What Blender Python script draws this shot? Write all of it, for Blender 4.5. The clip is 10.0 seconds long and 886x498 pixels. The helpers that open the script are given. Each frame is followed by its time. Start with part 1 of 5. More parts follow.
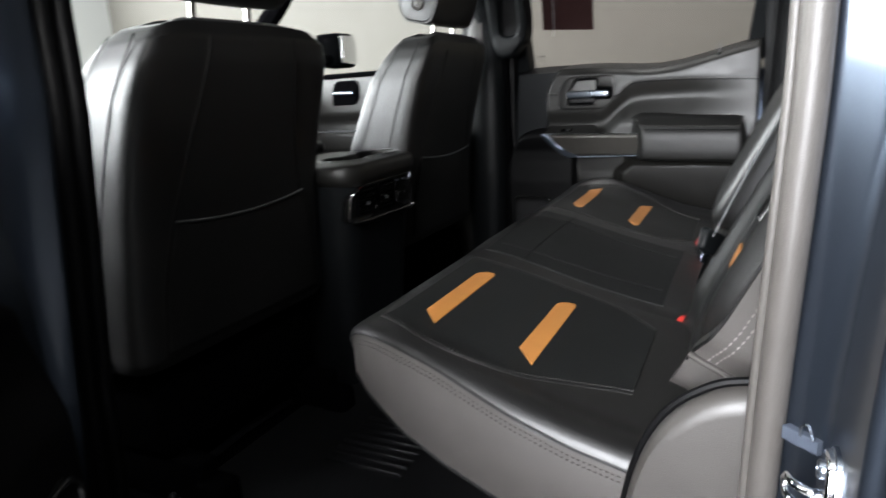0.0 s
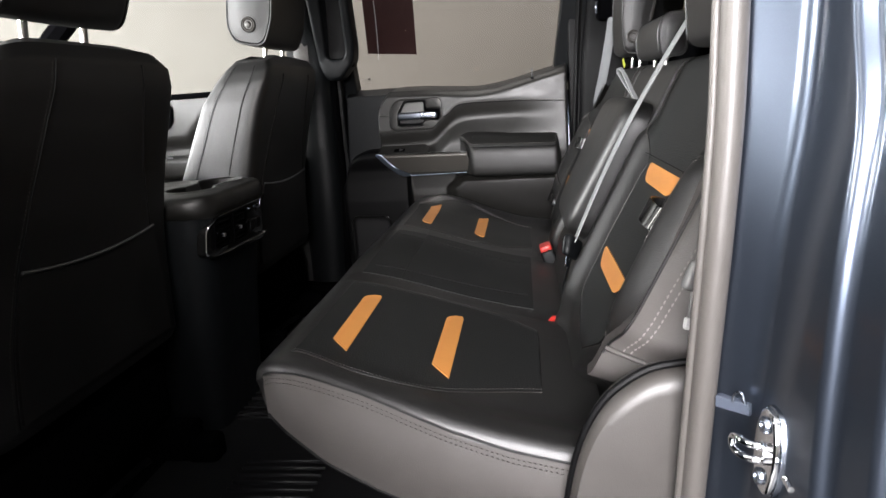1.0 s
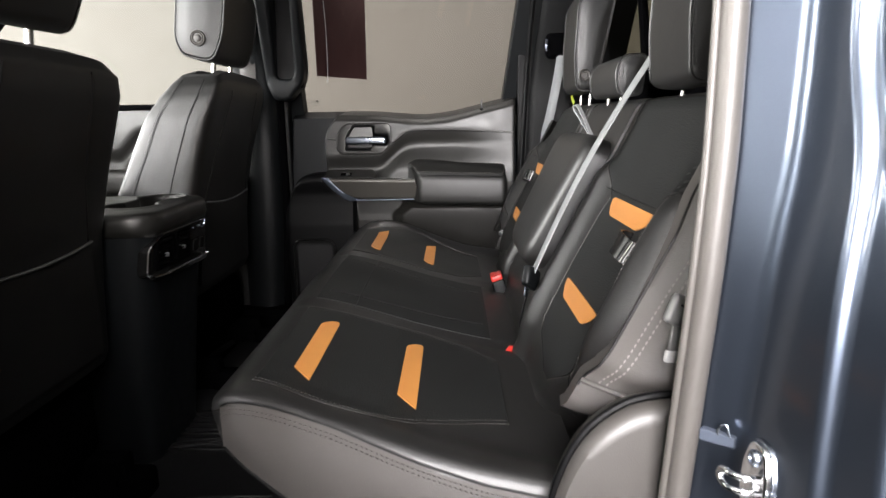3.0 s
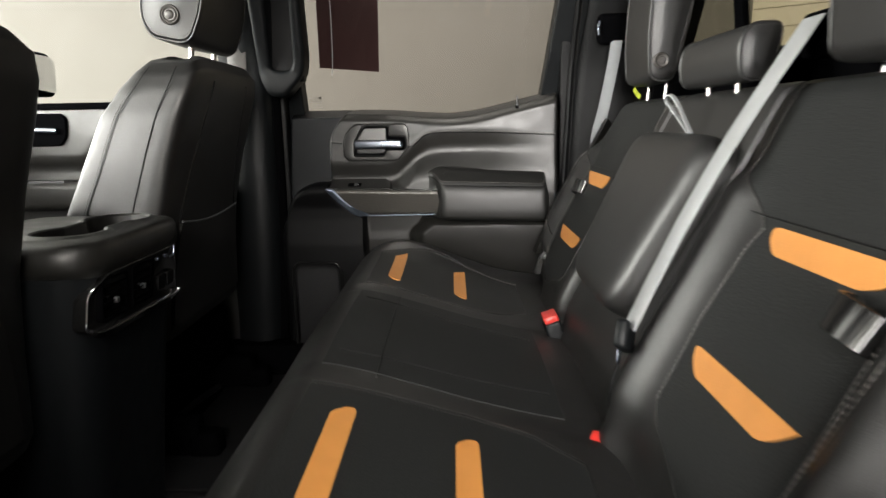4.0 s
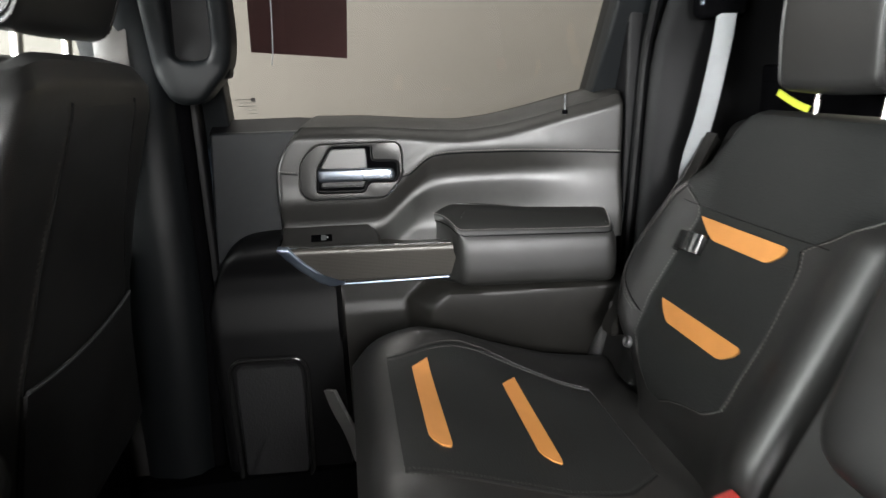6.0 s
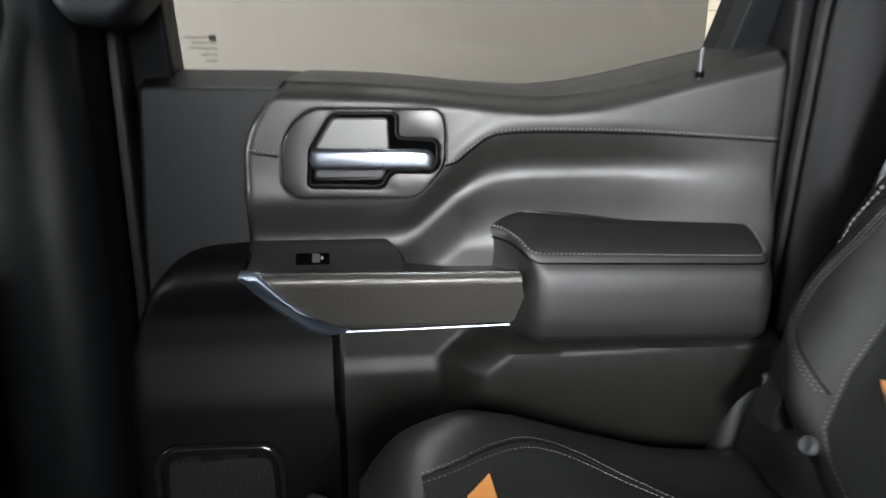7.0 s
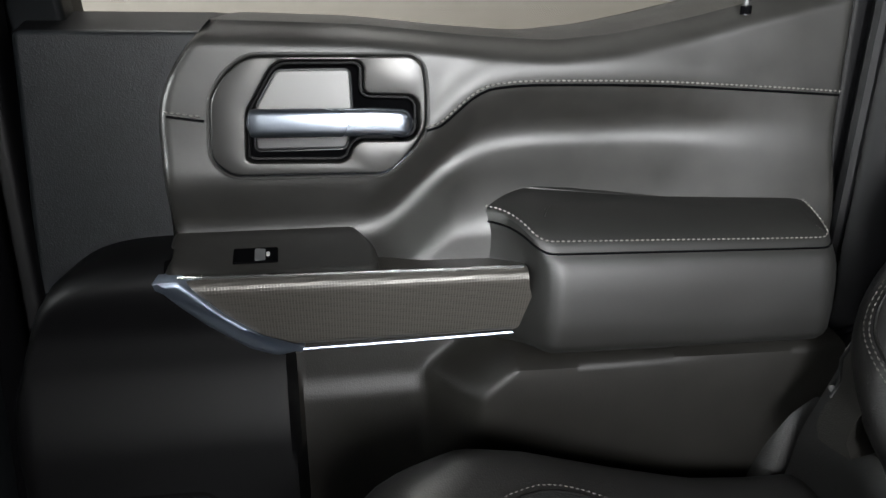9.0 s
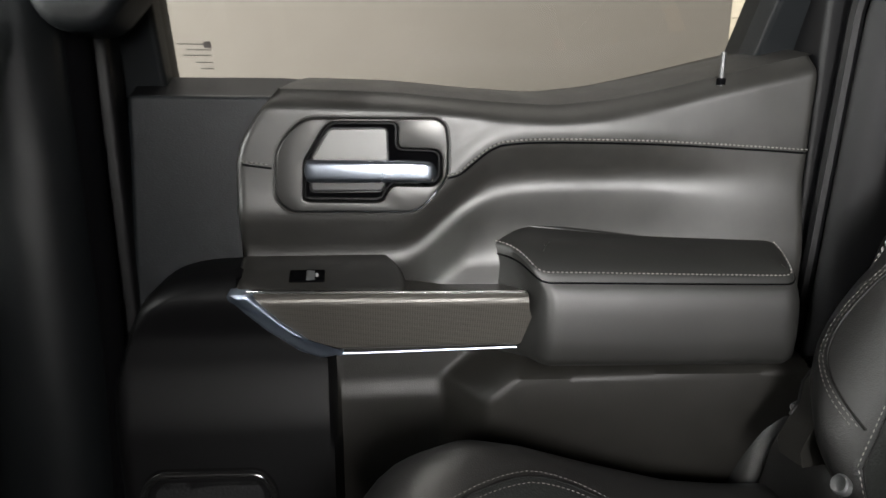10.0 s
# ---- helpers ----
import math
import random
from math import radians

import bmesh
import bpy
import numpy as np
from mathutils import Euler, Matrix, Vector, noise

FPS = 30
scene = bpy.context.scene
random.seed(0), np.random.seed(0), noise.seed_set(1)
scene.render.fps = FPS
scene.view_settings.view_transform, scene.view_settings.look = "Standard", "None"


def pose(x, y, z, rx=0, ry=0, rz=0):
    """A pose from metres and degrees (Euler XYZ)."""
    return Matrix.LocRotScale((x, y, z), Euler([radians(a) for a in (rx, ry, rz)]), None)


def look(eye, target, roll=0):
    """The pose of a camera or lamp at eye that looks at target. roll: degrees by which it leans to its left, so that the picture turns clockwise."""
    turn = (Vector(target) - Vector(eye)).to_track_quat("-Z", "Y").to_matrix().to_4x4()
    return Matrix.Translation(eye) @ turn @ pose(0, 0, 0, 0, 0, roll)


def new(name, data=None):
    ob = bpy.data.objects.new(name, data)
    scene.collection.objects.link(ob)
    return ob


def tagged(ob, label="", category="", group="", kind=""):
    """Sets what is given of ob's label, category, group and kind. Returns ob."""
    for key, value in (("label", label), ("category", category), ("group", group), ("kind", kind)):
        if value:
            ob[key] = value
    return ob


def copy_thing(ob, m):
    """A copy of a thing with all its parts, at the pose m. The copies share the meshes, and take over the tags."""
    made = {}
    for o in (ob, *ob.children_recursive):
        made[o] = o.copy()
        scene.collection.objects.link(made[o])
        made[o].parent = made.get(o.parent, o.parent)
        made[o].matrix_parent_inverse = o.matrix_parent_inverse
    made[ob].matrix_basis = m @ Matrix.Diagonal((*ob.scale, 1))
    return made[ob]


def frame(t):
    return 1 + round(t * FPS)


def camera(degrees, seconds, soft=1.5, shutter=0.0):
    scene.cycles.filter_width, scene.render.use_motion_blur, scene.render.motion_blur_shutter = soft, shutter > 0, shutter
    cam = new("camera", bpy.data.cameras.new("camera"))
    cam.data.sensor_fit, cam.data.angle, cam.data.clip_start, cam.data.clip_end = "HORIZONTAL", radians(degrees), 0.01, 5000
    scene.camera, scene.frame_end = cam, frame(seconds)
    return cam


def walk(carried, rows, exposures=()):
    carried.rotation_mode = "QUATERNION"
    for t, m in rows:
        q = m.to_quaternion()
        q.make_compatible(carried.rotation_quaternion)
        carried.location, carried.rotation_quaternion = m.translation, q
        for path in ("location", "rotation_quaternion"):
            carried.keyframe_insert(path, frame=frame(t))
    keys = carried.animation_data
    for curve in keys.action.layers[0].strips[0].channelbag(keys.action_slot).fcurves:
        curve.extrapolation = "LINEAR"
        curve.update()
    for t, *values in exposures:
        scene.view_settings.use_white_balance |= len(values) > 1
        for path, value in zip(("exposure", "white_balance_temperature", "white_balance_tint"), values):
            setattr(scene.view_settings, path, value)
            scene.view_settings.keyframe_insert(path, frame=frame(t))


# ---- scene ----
cam = camera(70.1, 10.0, shutter=0.4)

PATH = [
    (0, (0.371, -1.204, 0.663), (-0.498, 0.53, 0.175), -3.8),
    (0.5, (0.301, -1.199, 0.676), (-0.169, 0.691, 0.221), -4.1),
    (1, (0.245, -1.257, 0.683), (-0.022, 0.667, 0.206), -4.2),
    (1.5, (0.189, -1.308, 0.694), (0.027, 0.616, 0.175), -3.9),
    (2, (0.172, -1.338, 0.69), (0.114, 0.618, 0.277), -3.0),
    (2.2, (0.161, -1.346, 0.687), (0.148, 0.612, 0.283), -2.3),
    (3.5, (0.2, -1.105, 0.678), (0.151, 0.854, 0.277), -0.5),
    (4, (0.113, -0.928, 0.670), (0.078, 1.034, 0.282), -1.1),
    (4.5, (0.048, -0.785, 0.718), (0.070, 1.180, 0.344), -1.7),
    (5, (-0.015, -0.690, 0.749), (0.118, 1.269, 0.364), -2.3),
    (5.2, (-0.022, -0.642, 0.753), (0.145, 1.313, 0.354), -2.6),
    (6.3, (-0.107, -0.214, 0.777), (0.234, 1.68, 0.234), -0.5),
    (6.5, (-0.103, -0.139, 0.778), (0.238, 1.764, 0.269), 1.1),
    (7, (-0.119, 0.053, 0.695), (0.222, 1.959, 0.197), 0.4),
    (7.5, (-0.116, 0.194, 0.65), (0.297, 2.076, 0.112), 1.2),
    (8, (-0.104, 0.216, 0.662), (0.324, 2.093, 0.123), -0.2),
    (8.5, (-0.099, 0.208, 0.648), (0.318, 2.095, 0.134), -0.3),
    (9, (-0.101, 0.199, 0.661), (0.32, 2.077, 0.117), -0.3),
    (9.5, (-0.098, 0.16, 0.674), (0.293, 2.053, 0.163), -0.2),
    (10, (-0.095, 0.089, 0.694), (0.186, 2.012, 0.222), 0.3),
]
EXPOSURE = [(0, 0.05, 5950, 10), (0.5, 0.15, 6000, 11), (1.0, 0.25, 6200, 14), (1.5, 0.55, 6300, 14), (2.2, 0.36, 6300, 14), (3.5, 0.38, 6350, 12), (4.0, 0.3, 6500, 10), (5.0, 0.1, 6450, 11), (6.5, 0.98, 6050, 9), (7.0, 0.78, 6000, 9), (7.5, 0.8, 5950, 9), (9.0, 0.8, 6050, 9), (10, 0.78, 6300, 10)]
walk(cam, [(t, look(eye, target, roll)) for t, eye, target, roll in PATH], EXPOSURE)

# ---- world and lamps ----
GROUND, CEIL = -0.62, 2.75
world = bpy.data.worlds.new("world")
scene.world = world
world.use_nodes = True
world.node_tree.nodes["Background"].inputs[0].default_value = (0.8, 0.85, 1.0, 1)
world.node_tree.nodes["Background"].inputs[1].default_value = 0.02
LAMP_POWER = 9.5
BAY_POWER = 330.0
CORNER_POWER = 1050.0
WEST_POWER = 1450.0


# ---- materials ----
def mat(name, color, rough=0.5, metal=0.0, vary=0.12, scale=40.0, bump=0.0, bump_scale=900.0, coat=0.0, sheen=0.0, spec=0.5,
        stain=0.0, rough_vary=0.08, crease=0.0, patch_scale=5.0):
    m = bpy.data.materials.new(name)
    m.use_nodes = True
    nt = m.node_tree
    b = nt.nodes["Principled BSDF"]
    tc = nt.nodes.new("ShaderNodeTexCoord")
    n1 = nt.nodes.new("ShaderNodeTexNoise")
    n1.inputs["Scale"].default_value, n1.inputs["Detail"].default_value = scale, 4
    nt.links.new(tc.outputs["Object"], n1.inputs["Vector"])
    n2 = nt.nodes.new("ShaderNodeTexNoise")
    n2.inputs["Scale"].default_value, n2.inputs["Detail"].default_value = patch_scale, 3
    nt.links.new(tc.outputs["Object"], n2.inputs["Vector"])
    mix = nt.nodes.new("ShaderNodeMix")
    mix.data_type = "RGBA"
    lo = [max(0, c * (1 - vary)) for c in color]
    hi = [min(1, c * (1 + vary)) for c in color]
    mix.inputs[6].default_value, mix.inputs[7].default_value = (*lo, 1), (*hi, 1)
    nt.links.new(n1.outputs["Fac"], mix.inputs[0])
    out = mix.outputs[2]
    if stain:
        mix2 = nt.nodes.new("ShaderNodeMix")
        mix2.data_type = "RGBA"
        ramp = nt.nodes.new("ShaderNodeValToRGB")
        ramp.color_ramp.elements[0].position, ramp.color_ramp.elements[1].position = 0.45, 0.75
        nt.links.new(n2.outputs["Fac"], ramp.inputs[0])
        mul = nt.nodes.new("ShaderNodeMath")
        mul.operation = "MULTIPLY"
        mul.inputs[1].default_value = stain
        nt.links.new(ramp.outputs[0], mul.inputs[0])
        nt.links.new(mul.outputs[0], mix2.inputs[0])
        nt.links.new(out, mix2.inputs[6])
        mix2.inputs[7].default_value = (*[min(1, c * 1.6 + 0.01) for c in color], 1)
        out = mix2.outputs[2]
    nt.links.new(out, b.inputs["Base Color"])
    rr = nt.nodes.new("ShaderNodeMapRange")
    rr.inputs["To Min"].default_value, rr.inputs["To Max"].default_value = max(0.02, rough - rough_vary), min(1, rough + rough_vary)
    nt.links.new(n2.outputs["Fac"], rr.inputs["Value"])
    nt.links.new(rr.outputs["Result"], b.inputs["Roughness"])
    b.inputs["Metallic"].default_value = metal
    b.inputs["Specular IOR Level"].default_value = spec
    b.inputs["Coat Weight"].default_value = coat
    b.inputs["Coat Roughness"].default_value = 0.06
    b.inputs["Sheen Weight"].default_value = sheen
    if bump:
        v = nt.nodes.new("ShaderNodeTexVoronoi")
        v.inputs["Scale"].default_value = bump_scale
        nt.links.new(tc.outputs["Object"], v.inputs["Vector"])
        bp = nt.nodes.new("ShaderNodeBump")
        bp.inputs["Strength"].default_value, bp.inputs["Distance"].default_value = bump, 0.0006
        nt.links.new(v.outputs["Distance"], bp.inputs["Height"])
        nt.links.new(bp.outputs["Normal"], b.inputs["Normal"])
        if crease:
            # soft folds of the stretched hide
            n3 = nt.nodes.new("ShaderNodeTexNoise")
            n3.inputs["Scale"].default_value, n3.inputs["Detail"].default_value = 22.0, 3
            n3.inputs["Distortion"].default_value = 0.8
            nt.links.new(tc.outputs["Object"], n3.inputs["Vector"])
            fold = nt.nodes.new("ShaderNodeBump")
            fold.inputs["Strength"].default_value, fold.inputs["Distance"].default_value = crease, 0.006
            nt.links.new(n3.outputs["Fac"], fold.inputs["Height"])
            nt.links.new(fold.outputs["Normal"], bp.inputs["Normal"])
    return m


LEATHER = mat("black_leather", (0.0072, 0.0070, 0.0068), 0.43, bump=0.22, bump_scale=700, stain=0.15, spec=0.5, crease=0.07)
INSERT = mat("black_perforated_leather", (0.0075, 0.0081, 0.0079), 0.58, spec=0.24, bump=0.5, bump_scale=420, stain=0.1)
VINYL = mat("door_vinyl", (0.0082, 0.0079, 0.0071), 0.42, vary=0.6, scale=70, bump=0.1, bump_scale=1500, stain=0.0, spec=0.45, rough_vary=0.13, patch_scale=26.0)
PLASTIC = mat("black_plastic", (0.0018, 0.0018, 0.0020), 0.48, spec=0.09, bump=0.14, bump_scale=1500)
PILLAR = mat("charcoal_plastic", (0.0034, 0.0039, 0.0043), 0.42, spec=0.12, bump=0.16, bump_scale=1500, rough_vary=0.1, patch_scale=30.0)
GRAINED = mat("grained_charcoal_plastic", (0.0048, 0.0056, 0.0064), 0.44, vary=0.6, scale=90, spec=0.17, bump=0.3, bump_scale=900, rough_vary=0.12, patch_scale=45.0)
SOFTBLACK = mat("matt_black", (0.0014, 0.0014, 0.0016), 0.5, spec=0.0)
GLOSS = mat("gloss_black", (0.005, 0.005, 0.005), 0.14, rough_vary=0.03)
BEZEL = mat("satin_bezel", (0.018, 0.0177, 0.0170), 0.33, metal=0.5, vary=0.05)
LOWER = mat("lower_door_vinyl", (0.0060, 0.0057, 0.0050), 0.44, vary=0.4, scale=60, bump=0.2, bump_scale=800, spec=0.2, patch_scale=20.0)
PALE = mat("pale_grey_plastic", (0.30, 0.30, 0.295), 0.4, vary=0.05)
CARPET = mat("rubber_mat", (0.0045, 0.0045, 0.005), 0.5, spec=0.25, bump=0.5, bump_scale=300, stain=0.3)
ORANGE = mat("orange_leather", (0.43, 0.180, 0.042), 0.5, bump=0.3, bump_scale=700, stain=0.1)
CHROME = mat("chrome", (0.85, 0.86, 0.88), 0.10, metal=1.0, vary=0.02, rough_vary=0.03)
SATIN = mat("satin_silver", (0.25, 0.28, 0.33), 0.27, metal=1.0, vary=0.03, rough_vary=0.04)
# Bluish base colour stands for what the chrome reflects.
SWEEP = mat("bluish_reflecting_chrome", (0.36, 0.42, 0.52), 0.36, metal=1.0, vary=0.03, rough_vary=0.04)
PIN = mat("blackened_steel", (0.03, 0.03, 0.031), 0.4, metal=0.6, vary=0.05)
GUNMETAL = mat("gunmetal", (0.16, 0.165, 0.17), 0.33, metal=0.8, vary=0.05)
# Seat leather made paler where it faces the light; thread borrows this grey.
SKIRT = mat("lit_skirt_grey", (0.043, 0.0392, 0.0365), 0.5, bump=0.2, bump_scale=700, stain=0.15, crease=0.06)
SEAL = mat("rubber_seal", (0.050, 0.0455, 0.0415), 0.45, bump=0.2)
STEEL = mat("headrest_post_steel", (0.36, 0.35, 0.33), 0.28, metal=1.0, vary=0.04)
CLEAR = mat("milky_clip_plastic", (0.045, 0.053, 0.070), 0.2, vary=0.05)
WEB = mat("grey_webbing", (0.215, 0.22, 0.222), 0.6, bump=0.8, bump_scale=900)
# Shaded copy of the grey webbing, for the far outer belt.
WEB_SHADED = mat("grey_webbing_shaded", (0.115, 0.12, 0.124), 0.6, bump=0.8, bump_scale=900)
ARMPAD = mat("armrest_leather", (0.0062, 0.0061, 0.0057), 0.43, bump=0.12, bump_scale=1300, spec=0.32, rough_vary=0.07, patch_scale=22.0)
SEAM_BLACK = mat("seam_shadow_thread", (0.0035, 0.0035, 0.0035), 0.5, spec=0.2)
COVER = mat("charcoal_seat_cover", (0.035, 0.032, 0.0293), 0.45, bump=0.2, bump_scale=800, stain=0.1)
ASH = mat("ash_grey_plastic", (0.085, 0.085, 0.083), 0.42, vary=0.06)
RED = mat("red_plastic", (0.36, 0.022, 0.016), 0.4)
THREAD = mat("grey_thread", (0.125, 0.118, 0.11), 0.7)
MAROON = mat("dark_red_paper", (0.028, 0.004, 0.006), 0.6)
YELLOW = mat("yellow_tag", (0.33, 0.37, 0.02), 0.5)
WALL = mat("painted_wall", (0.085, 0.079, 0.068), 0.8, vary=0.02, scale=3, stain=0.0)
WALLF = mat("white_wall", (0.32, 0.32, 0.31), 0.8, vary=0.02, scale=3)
CONCRETE = mat("concrete_floor", (0.18, 0.18, 0.175), 0.55, vary=0.2, scale=6, stain=0.3)
SIDING = mat("tan_siding", (0.27, 0.243, 0.186), 0.7, vary=0.05)


def paint():
    m = mat("blue_metallic_paint", (0.054, 0.066, 0.088), 0.30, metal=0.88, vary=0.12, scale=1500, coat=0.35, rough_vary=0.02, spec=0.4)
    return m


PAINT = paint()


def dotted():
    m = mat("bronze_dotted_trim", (0.075, 0.069, 0.061), 0.36, metal=0.4, vary=0.06)
    nt = m.node_tree
    b = nt.nodes["Principled BSDF"]
    tc = nt.nodes.new("ShaderNodeTexCoord")
    v = nt.nodes.new("ShaderNodeTexVoronoi")
    v.inputs["Scale"].default_value, v.inputs["Randomness"].default_value = 420, 0.0
    nt.links.new(tc.outputs["Object"], v.inputs["Vector"])
    ramp = nt.nodes.new("ShaderNodeValToRGB")
    ramp.color_ramp.elements[0].position, ramp.color_ramp.elements[1].position = 0.22, 0.42
    ramp.color_ramp.elements[0].color, ramp.color_ramp.elements[1].color = (0.027, 0.0252, 0.0225, 1), (0.046, 0.043, 0.038, 1)
    nt.links.new(v.outputs["Distance"], ramp.inputs[0])
    nt.links.new(ramp.outputs[0], b.inputs["Base Color"])
    bp = nt.nodes.new("ShaderNodeBump")
    bp.inputs["Strength"].default_value, bp.inputs["Distance"].default_value = 0.6, 0.0005
    nt.links.new(v.outputs["Distance"], bp.inputs["Height"])
    nt.links.new(bp.outputs["Normal"], b.inputs["Normal"])
    return m


DOTTED = dotted()


def glass(name, tint):
    m = bpy.data.materials.new(name)
    m.use_nodes = True
    nt = m.node_tree
    nt.nodes.remove(nt.nodes["Principled BSDF"])
    tr, gl = nt.nodes.new("ShaderNodeBsdfTransparent"), nt.nodes.new("ShaderNodeBsdfGlossy")
    tr.inputs[0].default_value = (*tint, 1)
    gl.inputs["Roughness"].default_value = 0.01
    fr, mx = nt.nodes.new("ShaderNodeLayerWeight"), nt.nodes.new("ShaderNodeMixShader")
    pw, ml = nt.nodes.new("ShaderNodeMath"), nt.nodes.new("ShaderNodeMath")
    pw.operation, ml.operation = "POWER", "MULTIPLY_ADD"
    pw.inputs[1].default_value = 5.0
    ml.inputs[1].default_value, ml.inputs[2].default_value = 0.7, 0.02
    nt.links.new(fr.outputs["Facing"], pw.inputs[0])
    nt.links.new(pw.outputs[0], ml.inputs[0])
    nt.links.new(ml.outputs[0], mx.inputs[0])
    nt.links.new(tr.outputs[0], mx.inputs[1])
    nt.links.new(gl.outputs[0], mx.inputs[2])
    nt.links.new(mx.outputs[0], nt.nodes["Material Output"].inputs[0])
    return m


GLASS = glass("clear_glass", (0.92, 0.95, 0.92))
TINTED = glass("tinted_glass", (0.62, 0.605, 0.575))
PRIVACY = glass("privacy_glass", (0.33, 0.315, 0.25))


def glow(name, color, power):
    m = bpy.data.materials.new(name)
    m.use_nodes = True
    b = m.node_tree.nodes["Principled BSDF"]
    b.inputs["Emission Color"].default_value, b.inputs["Emission Strength"].default_value = (*color, 1), power
    return m


TUBE = glow("lamp_diffuser", (1.0, 0.97, 0.92), 12.0)
SKYGLOW = glow("overcast_sky", (0.93, 0.97, 1.0), 2.0)


# ---- mesh tools ----
def obj(name, bm, material, parent=None, label="", smooth=True):
    bmesh.ops.remove_doubles(bm, verts=bm.verts, dist=1e-6)
    bmesh.ops.recalc_face_normals(bm, faces=bm.faces)
    me = bpy.data.meshes.new(name)
    bm.to_mesh(me)
    bm.free()
    if smooth:
        for p in me.polygons:
            p.use_smooth = True
        me.set_sharp_from_angle(angle=radians(42))
    me.materials.append(material)
    ob = new(name, me)
    if parent:
        ob.parent = parent
    if label:
        tagged(ob, label)
    return ob


def part(name, bm, material, parent, label=""):
    return obj(name, bm, material, parent, label)


def thing(name, label, category, group="", kind="", at=(0, 0, 0)):
    ob = new(name)
    ob.empty_display_size = 0.05
    return tagged(ob, label, category, group, kind)


def lerp(a, b, t):
    return a + (b - a) * t


def step(a, b, x):
    t = min(1, max(0, (x - a) / (b - a)))
    return t * t * (3 - 2 * t)


def curve(pts, x):
    """Smooth piecewise interpolation through (x, y) pairs."""
    if x <= pts[0][0]:
        return pts[0][1]
    for (a, p), (b, q) in zip(pts, pts[1:]):
        if x <= b:
            return lerp(p, q, (x - a) / (b - a))
    return pts[-1][1]


def box(x0, x1, y0, y1, z0, z1, r=0.0, seg=3, bm=None):
    own = bmesh.new()
    bmesh.ops.create_cube(own, size=1, matrix=Matrix.Translation(((x0 + x1) / 2, (y0 + y1) / 2, (z0 + z1) / 2)) @ Matrix.Diagonal((x1 - x0, y1 - y0, z1 - z0, 1)))
    if r:
        bmesh.ops.bevel(own, geom=own.edges[:], offset=r, segments=seg, profile=0.5, affect="EDGES", clamp_overlap=True)
    if bm is None:
        return own
    me = bpy.data.meshes.new("tmp")
    own.to_mesh(me)
    bm.from_mesh(me)
    own.free()
    bpy.data.meshes.remove(me)
    return bm


def turned(bm, m):
    bmesh.ops.transform(bm, matrix=m, verts=bm.verts)
    return bm


def loft(rings, close=True, caps=True, bm=None):
    bm = bm or bmesh.new()
    vs = [[bm.verts.new(p) for p in ring] for ring in rings]
    n = len(rings[0])
    for a, b in zip(vs, vs[1:]):
        for i in range(n if close else n - 1):
            j = (i + 1) % n
            bm.faces.new((a[i], a[j], b[j], b[i]))
    if caps and close:
        for ring in (vs[0], vs[-1]):
            c = bm.verts.new(sum((v.co for v in ring), Vector()) / n)
            for i in range(n):
                bm.faces.new((ring[i], ring[(i + 1) % n], c))
    return bm


def tube(points, r, sides=8, closed=False, bm=None):
    pts = [Vector(p) for p in points]
    rings, up, n = [], None, len(pts)
    for i, p in enumerate(pts):
        if closed:
            t = (pts[(i + 1) % n] - pts[i - 1]).normalized()
        else:
            t = (pts[min(i + 1, n - 1)] - pts[max(i - 1, 0)]).normalized()
        if up is None:
            up = t.orthogonal().normalized()
        up = (up - t * up.dot(t)).normalized()
        side = t.cross(up)
        rings.append([p + r * (math.cos(2 * math.pi * k / sides) * up + math.sin(2 * math.pi * k / sides) * side) for k in range(sides)])
    if closed:
        rings.append(rings[0])
    return loft(rings, True, not closed, bm)


def ribbon(points, across, width, thick, bm=None):
    """A flat band along the points; across is the width's direction, one for all or one a point."""
    pts = [Vector(p) for p in points]
    rings = []
    for i, p in enumerate(pts):
        t = (pts[min(i + 1, len(pts) - 1)] - pts[max(i - 1, 0)]).normalized()
        a = Vector(across[i] if isinstance(across[0], (tuple, list, Vector)) else across)
        a = (a - t * a.dot(t)).normalized()
        n = t.cross(a)
        w, h = a * width / 2, n * thick / 2
        rings.append([p - w - h * 0.2, p - w * 0.94 - h, p + w * 0.94 - h, p + w - h * 0.2, p + w + h * 0.2, p + w * 0.94 + h, p - w * 0.94 + h, p - w + h * 0.2])
    return loft(rings, True, True, bm)


def smooth_path(pts, n=8, closed=False):
    pts = [Vector(p) for p in pts]
    out, k = [], len(pts)
    for i in range(k if closed else k - 1):
        if closed:
            a, b, c, d = pts[i - 1], pts[i], pts[(i + 1) % k], pts[(i + 2) % k]
        else:
            a, b, c, d = pts[max(i - 1, 0)], pts[i], pts[i + 1], pts[min(i + 2, k - 1)]
        for j in range(n):
            t = j / n
            out.append(0.5 * (2 * b + (c - a) * t + (2 * a - 5 * b + 4 * c - d) * t * t + (3 * b - a - 3 * c + d) * t ** 3))
    if not closed:
        out.append(pts[-1])
    return out


def rounded(poly, r, seg=4):
    """A 2D polygon with its corners rounded."""
    out, n = [], len(poly)
    for i in range(n):
        p, a, b = Vector(poly[i]), Vector(poly[i - 1]), Vector(poly[(i + 1) % n])
        ri = min(r, 0.45 * (a - p).length, 0.45 * (b - p).length)
        s, e = p + (a - p).normalized() * ri, p + (b - p).normalized() * ri
        for k in range(seg + 1):
            t = k / seg
            out.append((1 - t) ** 2 * s + 2 * t * (1 - t) * p + t * t * e)
    return out


